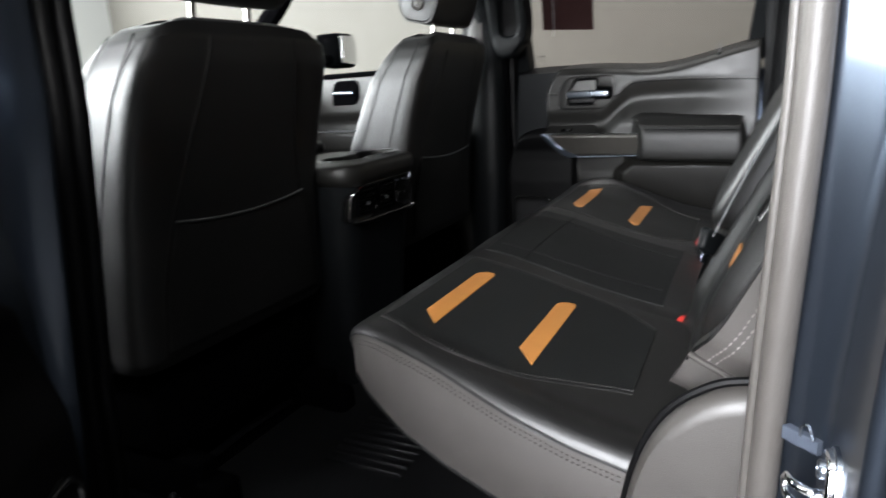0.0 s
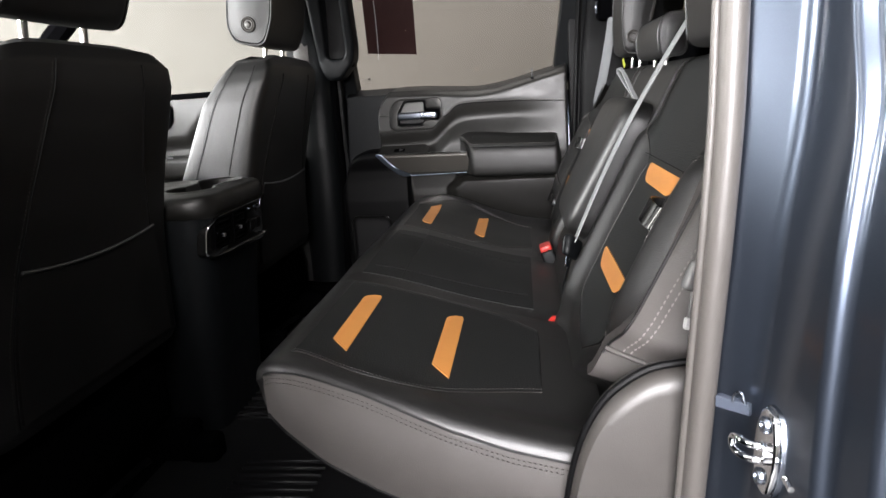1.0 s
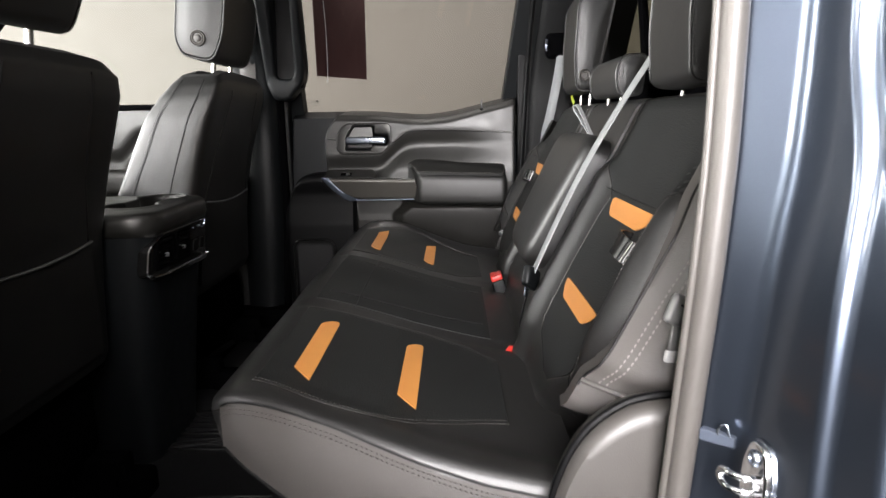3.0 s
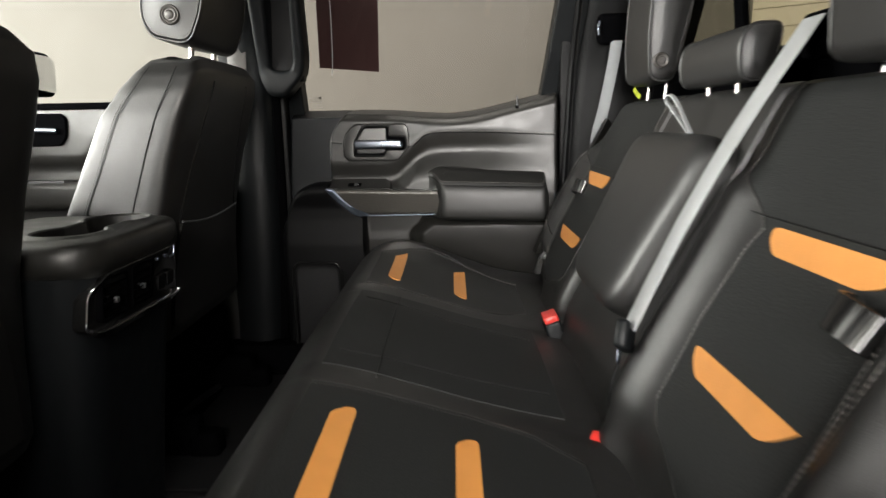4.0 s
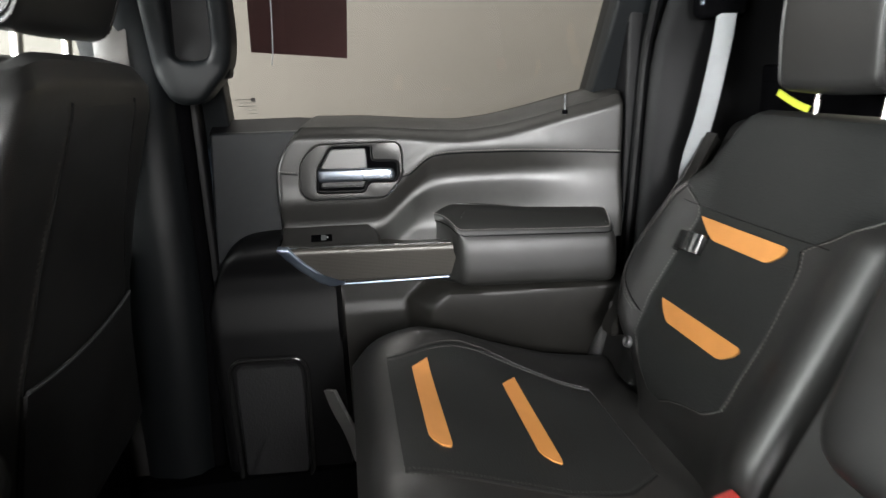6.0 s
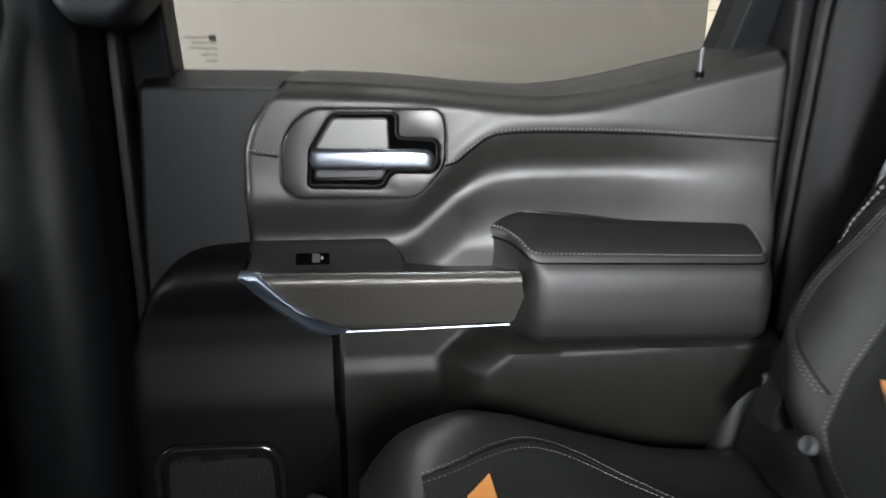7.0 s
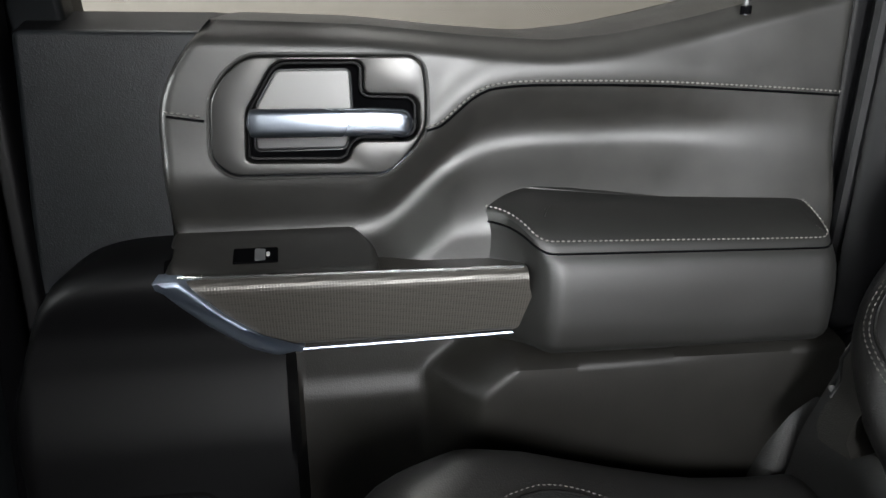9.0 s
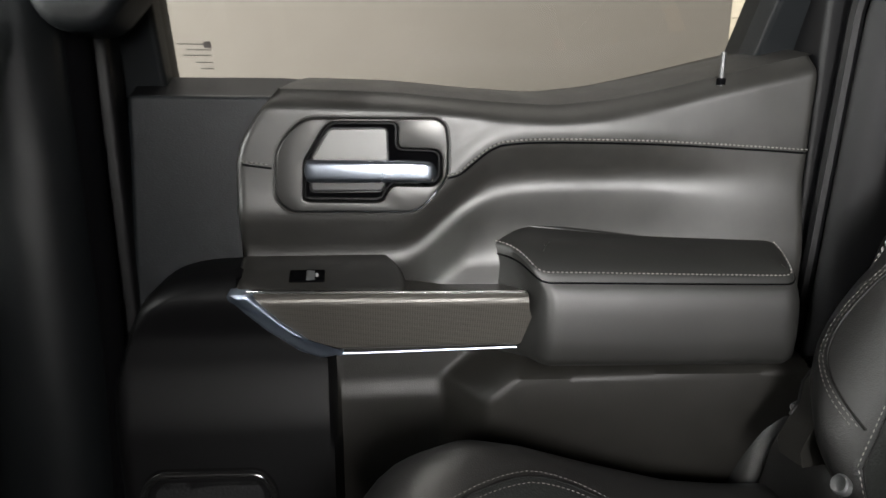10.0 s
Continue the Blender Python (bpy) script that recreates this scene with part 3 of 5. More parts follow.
    # armrest
    plan = rounded([Vector(p) for p in ((0.018, -0.035), (0.026, 0.0), (0.056, 0.034), (0.076, 0.063), (0.350, 0.064), (0.356, -0.035))], 0.022, 9)
    plan = resample(plan, 150, (0.2, -0.035))
    rings = []
    for o, z, k in ((0.030, 0.4365, 0), (0.014, 0.4355, 0), (0.006, 0.438, 0), (0.0015, 0.443, 0), (-0.0005, 0.448, 0), (-0.0015, 0.468, 0), (-0.0008, 0.492, 0), (0.0005, 0.506, 0), (0.003, 0.5145, 0.2), (0.0058, 0.5172, 0.6), (0.0072, 0.5166, 0.8), (0.0085, 0.5182, 1), (0.011, 0.5200, 1), (0.015, 0.5212, 1), (0.020, 0.522, 1), (0.026, 0.5225, 1), (0.033, 0.5225, 1), (0.040, 0.5225, 1)):
        ring = []
        for p in inset(plan, o):
            back = 0.020 * (1 - k) * step(0.0, 0.04, p.y) * (1 - step(0.03, 0.13, p.x))
            ring.append(D(p.x + back, z - 0.004 * (1 - k) + 0.047 * k * (1 - (1 - min(1, max(0, 0.060 - p.y) / 0.075)) ** 2) * (1 - 0.25 * step(0.05, 0.35, p.x)) * (0.55 + 0.45 * step(0.015, 0.095, p.x)) - 0.018 * max(0, p.x - 0.06) , p.y))
        rings.append(ring)
    ar = part("armrest", loft(rings, True, True), ARMPAD, door, "padded black stitched armrest")
    line = [q for q, p in zip(rings[10], inset(plan, 0.0072)) if p.y > -0.006]
    line.sort(key=lambda q: q.x)
    left = [q for q in line if q.x < 0.07]
    left.sort(key=lambda q: -q.y)
    line = left + [q for q in line if 0.07 <= q.x < 0.352]
    part("seam", tube(line, 0.0010, 6), SOFTBLACK, ar)
    row = [q for q, p in zip(rings[12], inset(plan, 0.011)) if p.y > -0.006]
    row.sort(key=lambda q: q.x)
    left = [q for q in row if q.x < 0.073]
    left.sort(key=lambda q: -q.y)
    row = left + [q for q in row if 0.073 <= q.x < 0.349]
    part("stitching", stitches([p + Vector((-0.0004, -0.0008, 0.0006)) for p in row], 0.0045, 0.003, 0.0007), THREAD, ar, "grey thread")
    # seam across the panel
    sp = [D(u, z, door_depth(u, z) + 0.0012) for u, z in [(p.x, p.y) for p in smooth_path([(a, b, 0) for a, b in SEAM], 8)]]
    part("panel_seam", tube(sp, 0.0011, 6), SOFTBLACK, door)
    part("stitching", stitches([p + Vector((0, -0.0014, 0.0036)) for p in sp], 0.0046, 0.0032, 0.0008), THREAD, door, "grey thread")
    sp = [D(u, lerp(0.628, 0.6235, (u + 0.2) / 0.033), door_depth(u, 0.625) + 0.0012) for u in span(-0.199, -0.172, 8)]
    part("panel_seam", tube(sp, 0.0011, 6), SOFTBLACK, door)
    part("stitching", stitches([p + Vector((0, -0.0014, 0.0036)) for p in sp], 0.0046, 0.0032, 0.0008), THREAD, door, "grey thread")
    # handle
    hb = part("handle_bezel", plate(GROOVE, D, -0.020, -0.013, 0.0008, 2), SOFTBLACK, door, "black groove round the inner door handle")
    part("bezel_rim", tube([D(p.x, p.y, door_depth(p.x, p.y) - 0.0006) for p in GROOVE], 0.0016, 8, True), VINYL, hb)
    part("bezel_frame", holed_plate(inset(BEZEL_OUTLINE, 0.0010), CUP, D, -0.012, 0.0030, 0.0016, 4), BEZEL, hb, "satin grey handle surround")
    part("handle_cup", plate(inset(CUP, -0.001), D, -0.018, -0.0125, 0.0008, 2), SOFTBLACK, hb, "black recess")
    part("cup_rim", tube([D(p.x, p.y, -0.007) for p in inset(CUP, 0.0022)], 0.0016, 6, True), PLASTIC, hb)
    win = rounded([Vector(p) for p in ((-0.133, 0.628), (-0.1315, 0.6355), (-0.1150, 0.6615), (-0.0590, 0.6620), (-0.0580, 0.628))], 0.004, 3)
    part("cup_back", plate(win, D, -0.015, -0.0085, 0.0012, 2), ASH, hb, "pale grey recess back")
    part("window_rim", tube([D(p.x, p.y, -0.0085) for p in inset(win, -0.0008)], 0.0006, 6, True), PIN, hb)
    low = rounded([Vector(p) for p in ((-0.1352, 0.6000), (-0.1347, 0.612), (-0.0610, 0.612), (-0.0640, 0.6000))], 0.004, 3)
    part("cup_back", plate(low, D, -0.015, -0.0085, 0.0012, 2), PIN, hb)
    part("window_rim", tube([D(p.x, p.y, -0.0085) for p in inset(low, -0.0008)], 0.0006, 6, True), PIN, hb)
    rings = []
    for k in range(41):
        a = k / 40
        u = lerp(-0.1400, -0.0120, a)
        e = min(a * 0.1235 / 0.005, (1 - a) * 0.1235 / 0.010, 1)
        s = math.sqrt(max(0.02, 1 - (1 - e) ** 2))
        zc = 0.6228 - 0.0015 * step(0.72, 1, a)
        rings.append([D(u, zc + 0.0108 * s * math.copysign(abs(math.sin(q)) ** 0.5, math.sin(q)), 0.013 + 0.0075 * s * math.copysign(abs(math.cos(q)) ** 0.7, math.cos(q)) + 0.003 * math.sin(a * math.pi)) for q in [2 * math.pi * i / 28 for i in range(28)]])
    lever = part("door_handle", loft(rings), SATIN, hb, "satin chrome pull handle")
    part("lever_pivot", tube([D(-0.020, 0.612, -0.012), D(-0.020, 0.616, 0.008)], 0.0075, 10), SOFTBLACK, lever)
    # speaker grille in the lower front corner
    spk = rounded([Vector((-0.318, 0.075)), Vector((-0.196, 0.075)), Vector((-0.182, 0.10)), Vector((-0.178, 0.30)), Vector((-0.192, 0.323)), Vector((-0.300, 0.325)), Vector((-0.318, 0.305))], 0.014, 4)
    sg = part("speaker_frame", frame_plate(spk, inset(spk, 0.010), D, 0.02, 0.048, 0.006, 4), GLOSS, door)
    part("speaker_grille", plate(inset(spk, 0.012), D, 0.0, 0.040, 0.004, 3), CARPET, sg, "black speaker grille")
    # glossy rib beside the pocket
    part("pocket_rib", ribbon(smooth_path([D(-0.150, 0.255, 0.045), D(-0.135, 0.215, 0.047), D(-0.115, 0.165, 0.045), D(-0.10, 0.10, 0.038)], 5), (0.6, -0.8, 0.3), 0.042, 0.006), ASH, door)
    # lock pin
    pin = part("lock_pin", tube([D(0.277, 0.705, -0.006), D(0.277, 0.735, -0.006), D(0.277, 0.7375, -0.006)], 0.0026, 10), PIN, door, "small dark metal lock pin")
    part("pin_collar", tube([D(0.277, 0.706, -0.006), D(0.277, 0.7125, -0.006)], 0.0045, 12), SOFTBLACK, pin)
    # window and its frame
    def G(u, z, d=0.0):
        return Vector((u, 0.832 + SLOPE * (u + 0.28) - 0.36 * (z - 0.717) - d, z))
    part("window", sheet(lambda u, z: G(u, z), span(-0.30, 0.42, 6), span(0.66, 1.16, 6)), TINTED, door, "tinted window glass")
    part("front_frame", plate([Vector(p) for p in ((-0.345, 0.66), (-0.284, 0.66), (-0.281, 1.19), (-0.342, 1.19))], lambda u, v, d: G(u, v, d), -0.03, 0.03, 0.006), PILLAR, door)
    part("rear_frame", plate([Vector(p) for p in ((0.338, 0.70), (0.44, 0.68), (0.46, 1.19), (0.40, 1.19), (0.356, 0.84))], lambda u, v, d: G(u, v, d), -0.03, 0.035, 0.006), PILLAR, door)
    part("top_frame", plate([Vector(p) for p in ((-0.345, 1.14), (0.46, 1.14), (0.46, 1.2), (-0.345, 1.2))], lambda u, v, d: G(u, v, d), -0.03, 0.03, 0.006), PILLAR, door)
    # painted upper frame at the hinge side
    part("painted_frame", plate([Vector(p) for p in ((-0.44, 0.60), (-0.345, 0.60), (-0.345, 1.19), (-0.43, 1.19))], lambda u, v, d: G(u, v, d), -0.035, 0.012, 0.008), PAINT, door, "dark blue metallic window frame")
    # painted shell
    rings = []
    for z, y0, y1 in ((-0.16, 0.80, 0.93), (-0.05, 0.785, 0.975), (0.2, 0.785, 0.995), (0.45, 0.785, 0.99), (0.6, 0.80, 0.97), (0.665, 0.83, 0.94)):
        rings.append([Vector((-0.43, y0, z)), Vector((0.44, y0 - 0.05, z)), Vector((0.46, y0, z)), Vector((0.46, y1, z)), Vector((-0.44, y1, z)), Vector((-0.445, y0 + 0.02, z))])
    part("painted_shell", loft(rings), PAINT, door, "dark blue metallic door skin")
    return door


far_door = rear_door()


# ---- cab shell ----
def cab():
    t = thing("truck_cab", "dark blue metallic crew cab truck body with black interior trim", "truck")
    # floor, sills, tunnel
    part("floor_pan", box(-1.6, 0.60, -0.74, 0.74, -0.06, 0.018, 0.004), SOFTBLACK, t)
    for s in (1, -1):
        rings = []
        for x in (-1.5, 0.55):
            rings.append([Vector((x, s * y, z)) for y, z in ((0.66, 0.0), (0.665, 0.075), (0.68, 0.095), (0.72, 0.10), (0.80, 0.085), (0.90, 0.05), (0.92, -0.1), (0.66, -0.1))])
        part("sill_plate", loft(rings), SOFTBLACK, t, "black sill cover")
        # B pillar trim
        rings = []
        for z in span(0.06, 1.2, 24):
            lean = -0.02 * step(0.5, 0.0, z)
            y = 0.700 - 0.30 * max(0, z - 0.80) + 0.012 * step(0.4, 0.1, z)
            k = 0.005 if abs(z - 0.635) > 0.02 else 0.0
            if s < 0:
                lean = curve([(0.05, -0.075), (0.32, -0.05), (0.67, 0.01), (1.2, 0.03)], z)
                rings.append([Vector((x + lean, s * (y + dy), z)) for x, dy in ((-0.475, 0.03), (-0.47, 0.02), (-0.45, 0.002), (-0.40, -0.004 - k), (-0.37, 0.002 - k), (-0.352, 0.010), (-0.350, 0.016), (-0.36, 0.025))])
                continue
            rings.append([Vector((x + lean, s * (y + dy), z)) for x, dy in ((-0.475, 0.14), (-0.47, 0.02), (-0.45, 0.002), (-0.40, -0.004 - k), (-0.37, 0.002 - k), (-0.352, 0.015), (-0.348, 0.04), (-0.345, 0.16))])
        part("door_pillar_trim", loft(rings), PILLAR, t, "charcoal door pillar cover")
        # seal along the pillar
        if s > 0:
            part("pillar_seal", tube([Vector((-0.345 - 0.02 * step(0.5, 0.0, z), s * (0.745 - 0.30 * max(0, z - 0.80)), z)) for z in span(0.05, 1.18, 30)], 0.014, 10), SOFTBLACK, t, "black rubber seal")
        else:
            edge = lambda z: curve([(0.05, -0.075), (0.32, -0.05), (0.67, 0.01), (1.2, 0.03)], z)
            for dx, y, r in ((-0.343, 0.712, 0.010), (-0.356, 0.726, 0.012)):
                part("pillar_seal", tube([Vector((dx + edge(z), -(y - 0.30 * max(0, z - 0.80)), z)) for z in span(0.05, 1.18, 30)], r, 10), PLASTIC, t, "black rubber seal")
            rings = []
            for z in span(-0.1, 1.2, 26):
                o, e = 0.30 * max(0, z - 0.80), edge(z)
                rings.append([Vector((x + e, y + o, z)) for x, y in ((-0.372, -0.725), (-0.380, -0.745), (-0.392, -0.765), (-0.394, -0.800), (-0.400, -0.850), (-0.415, -0.865), (-0.50, -0.875), (-0.50, -0.725))])
            part("painted_pillar", loft(rings), PAINT, t, "dark blue metallic painted door pillar")
        # rear quarter trim inside
        rings = []
        for z in span(0.05, 1.2, 24):
            y = 0.676 - 0.34 * max(0, z - 0.80)
            lx = 0.04 * (z - 0.4) + 0.02 * step(0.7, 1.1, z) + (0.04 if s < 0 else 0.0)
            rings.append([Vector((x + lx, s * (y + dy), z)) for x, dy in ((0.405, 0.018), (0.404, 0.016), (0.408, 0.010), (0.425, 0.0), (0.47, -0.012), (0.53, -0.02), (0.66, -0.03), (0.66, 0.02))])
        part("quarter_trim", loft(rings), PLASTIC, t, "charcoal rear quarter cover")
    # far side: dark boxes added to fill gaps round the closed door, with seals
    part("gap_filler", box(0.384, 0.44, 0.700, 0.78, 0.05, 1.2, 0.006), PLASTIC, t)
    part("gap_filler", box(-0.40, -0.322, 0.760, 0.80, 0.05, 1.2, 0.006), PLASTIC, t)
    part("door_seal", tube([Vector((0.394 + 0.05 * (z - 0.5), 0.690 - 0.30 * max(0, z - 0.80), z)) for z in span(0.1, 1.18, 24)], 0.0075, 8), PLASTIC, t, "black rubber door seal")
    # back panel, parcel ledge and rear window
    part("back_panel", box(0.60, 0.66, -0.72, 0.72, 0.0, 0.755, 0.01), SOFTBLACK, t)
    part("roof", box(-0.9, 0.70, -0.60, 0.60, 1.19, 1.23, 0.01), PILLAR, t, "charcoal headliner")
    part("rear_window_frame", box(0.60, 0.66, -0.66, 0.66, 0.745, 0.775, 0.006), SOFTBLACK, t)
    for y in (-0.252, 0.252):
        part("window_divider", turned(box(-0.008, 0.008, y - 0.016, y + 0.016, 0.0, 0.44, 0.005), pose(0.636, 0, 0.76, 0, -6, 0)), SOFTBLACK, t)
    part("rear_window", sheet(lambda y, v: Vector((0.645 - 0.046 * v, y, 0.76 + 0.44 * v)), span(-0.62, 0.62, 4), span(0, 1, 2)), PRIVACY, t, "dark tinted rear window")
    # windscreen, dashboard
    part("windscreen", sheet(lambda y, v: Vector((lerp(-1.55, -0.90, v), y * lerp(1, 0.8, v), lerp(0.74, 1.2, v))), span(-0.75, 0.75, 4), span(0, 1, 4)), GLASS, t, "clear windscreen")
    rings = []
    for y in span(-0.74, 0.74, 8):
        rings.append([Vector((x, y, z)) for x, z in ((-1.62, 0.02), (-1.25, 0.1), (-1.15, 0.35), (-1.12, 0.60), (-1.16, 0.69), (-1.25, 0.715), (-1.55, 0.72))])
    part("dashboard", loft(rings), PLASTIC, t, "black dashboard")
    for s in (1, -1):
        part("windscreen_pillar", tube([Vector((-1.58, s * 0.77, 0.70)), Vector((-1.2, s * 0.72, 0.98)), Vector((-0.90, s * 0.63, 1.2))], 0.035, 8), SOFTBLACK, t)
        part("roof_rail", tube([Vector((-0.92, s * 0.63, 1.2)), Vector((-0.3, s * 0.62, 1.21)), Vector((0.65, s * 0.60, 1.2))], 0.04, 8), SOFTBLACK, t)
    return t


CAB = cab()


def jamb():
    """The painted rear jamb of the open doorway, with its seal."""
    t = CAB
    # sections from the seal outwards: a slanting face, then steps out to the body side
    levels = (
        (0.25, ((0.398, -0.716), (0.417, -0.7455), (0.419, -0.7545), (0.421, -0.868), (0.432, -0.873), (0.434, -0.920), (0.445, -0.925), (0.446, -0.936))),
        (0.45, ((0.404, -0.7365), (0.424, -0.758), (0.4280, -0.7675), (0.430, -0.853), (0.4405, -0.857), (0.4425, -0.8975), (0.4525, -0.9015), (0.4535, -0.910))),
        (0.55, ((0.4095, -0.7435), (0.430, -0.763), (0.435, -0.772), (0.437, -0.846), (0.448, -0.850), (0.450, -0.8865), (0.4596, -0.8905), (0.4606, -0.8985))),
        (0.65, ((0.414, -0.744), (0.442, -0.7627), (0.4475, -0.7717), (0.4496, -0.835), (0.461, -0.8390), (0.463, -0.8406), (0.4654, -0.8446), (0.4664, -0.8644))),
        (0.73, ((0.4144, -0.7426), (0.4452, -0.7606), (0.4506, -0.7698), (0.4526, -0.8065), (0.4648, -0.8110), (0.4665, -0.8135), (0.467, -0.8175), (0.468, -0.8350))))
    rings = []
    for z in span(-0.1, 1.2, 104):
        pts = []
        for k in range(8):
            x = smooth_level([(h, sec[k][0]) for h, sec in levels], z) - 0.05 * max(0, 0.25 - z)
            y = smooth_level([(h, sec[k][1]) for h, sec in levels], z) + 0.32 * max(0, z - 0.85)
            pts.append(Vector((x, y)))
        e = pts[-1]
        pts = [Vector((pts[0].x + 0.03, pts[0].y + 0.05)), Vector((pts[0].x - 0.002, pts[0].y + 0.004))] + pts + [Vector((e.x + 0.010, e.y - 0.0010)), Vector((0.60, e.y - 0.006)), Vector((0.72, e.y - 0.008)), Vector((0.72, -0.62))]
        rings.append([Vector((p.x, p.y, z)) for p in rounded(pts, 0.0050, 5)])
    part("door_jamb", loft(rings), PAINT, t, "dark blue metallic painted door jamb")
    # seal: a fat bulb and a thin bead beside it
    bulb = [(-0.1, 0.368, -0.676), (0.25, 0.3862, -0.714), (0.45, 0.3925, -0.7345), (0.55, 0.3970, -0.7415), (0.65, 0.4020, -0.742), (0.75, 0.4030, -0.740), (1.2, 0.400, -0.740)]
    sx = lambda z: smooth_level([(h, x) for h, x, y in bulb], z)
    sy = lambda z: smooth_level([(h, y) for h, x, y in bulb], z) + 0.32 * max(0, z - 0.85)
    part("door_seal", tube([Vector((sx(z), sy(z), z)) for z in span(-0.05, 1.18, 50)], 0.0108, 14), SEAL, t, "grey rubber door seal")
    part("seal_lip", tube([Vector((sx(z) - 0.0122, sy(z) + 0.003, z)) for z in span(-0.05, 1.18, 50)], 0.0037, 10), SEAL, t, "grey rubber seal bead")
    part("seal_groove", tube([Vector((sx(z) - 0.006, sy(z) + 0.008, z)) for z in span(-0.05, 1.18, 50)], 0.0055, 8), SOFTBLACK, t)
    # inner flange that carries the seal
    part("jamb_flange", loft([[Vector((sx(z) + dx, sy(z) + dy, z)) for dx, dy in ((-0.004, 0.010), (0.012, 0.004), (0.055, 0.05), (0.040, 0.06))] for z in span(-0.05, 1.18, 30)]), PILLAR, t)


def smooth_level(pts, z):
    return sum(curve(pts, z + k * 0.012) for k in (-2, -1, 0, 1, 2)) / 5


jamb()


def striker():
    t = thing("door_striker", "shiny steel door striker bolted to the blue jamb", "door striker")

    def P(u, v, d):
        return Vector((0.4235 - d + 0.06 * v, -0.796 + u, 0.398 + v))
    base = rounded([Vector(p) for p in ((-0.020, -0.010), (-0.012, -0.034), (0.010, -0.034), (0.020, -0.012), (0.020, 0.012), (0.010, 0.034), (-0.012, 0.034), (-0.020, 0.010))], 0.008, 4)
    part("base_plate", plate(base, P, -0.004, 0.005, 0.002), CHROME, t)
    part("spacer", plate(inset(base, -0.002), P, -0.008, 0.001, 0.001), SATIN, t)
    part("loop", tube(smooth_path([P(-0.004, 0.006, 0.0), P(-0.002, 0.006, 0.013), P(0.006, 0.006, 0.020), P(0.014, 0.0045, 0.022), P(0.017, 0.0, 0.0225), P(0.014, -0.0045, 0.022), P(0.006, -0.006, 0.020), P(-0.002, -0.006, 0.013), P(-0.004, -0.006, 0.0)], 5), 0.0030, 10), CHROME, t)
    part("loop_foot", tube([P(-0.004, 0.0, 0.003), P(-0.004, 0.0, 0.009)], 0.009, 12), CHROME, t)
    for v in (0.022, -0.022):
        part("bolt", loft([[P(r * math.cos(q), v + r * math.sin(q), d) for q in [2 * math.pi * i / 12 for i in range(12)]] for r, d in ((0.0068, 0.004), (0.0068, 0.007), (0.0055, 0.0085), (0.003, 0.0085), (0.0025, 0.0065))]), SATIN, t)
    part("stud", tube([P(-0.030, -0.004, 0.0), P(-0.044, -0.004, 0.001)], 0.0025, 8), CHROME, t)
    c = thing("door_clip", "small milky plastic clip on the blue jamb", "clip")
    K = lambda u, v, d: Vector((0.4015 + 0.0215 * u - 0.76 * d, -0.735 - 0.0215 * u - 0.65 * d, 0.411 + v))
    part("clip_body", plate(rounded([Vector(p) for p in ((0.05, -0.006), (1.0, -0.004), (1.0, 0.006), (0.05, 0.005))], 0.003, 3), K, -0.004, 0.0045, 0.001), CLEAR, c)
    part("clip_loop", tube(smooth_path([K(0.55, 0.004, 0.004), K(0.62, 0.012, 0.006), K(0.8, 0.016, 0.006), K(0.9, 0.006, 0.005)], 4), 0.0013, 6), SATIN, c)


striker()


def bed():
    t = thing("truck_bed", "dark blue metallic truck bed side behind the cab", "truck bed")
    rings = []
    for x in (0.80, 2.5):
        rings.append([Vector((x, y, z)) for y, z in ((-0.93, -0.2), (-0.985, -0.05), (-1.0, 0.3), (-0.985, 0.6), (-0.95, 0.64), (-0.86, 0.64), (-0.86, -0.2))])
    part("bed_side", loft(rings), PAINT, t)


bed()
# the open near door: the far one mirrored and swung out about its hinge
near_door = copy_thing(far_door, Matrix.Translation((-0.400, -0.86, 0)) @ pose(0, 0, 0, 0, 0, -66) @ Matrix.Translation((0.395, 0.85, 0)) @ Matrix.Diagonal((1, -1, 1, 1)))
tagged(near_door, "truck rear door with black trim panel, swung wide open")


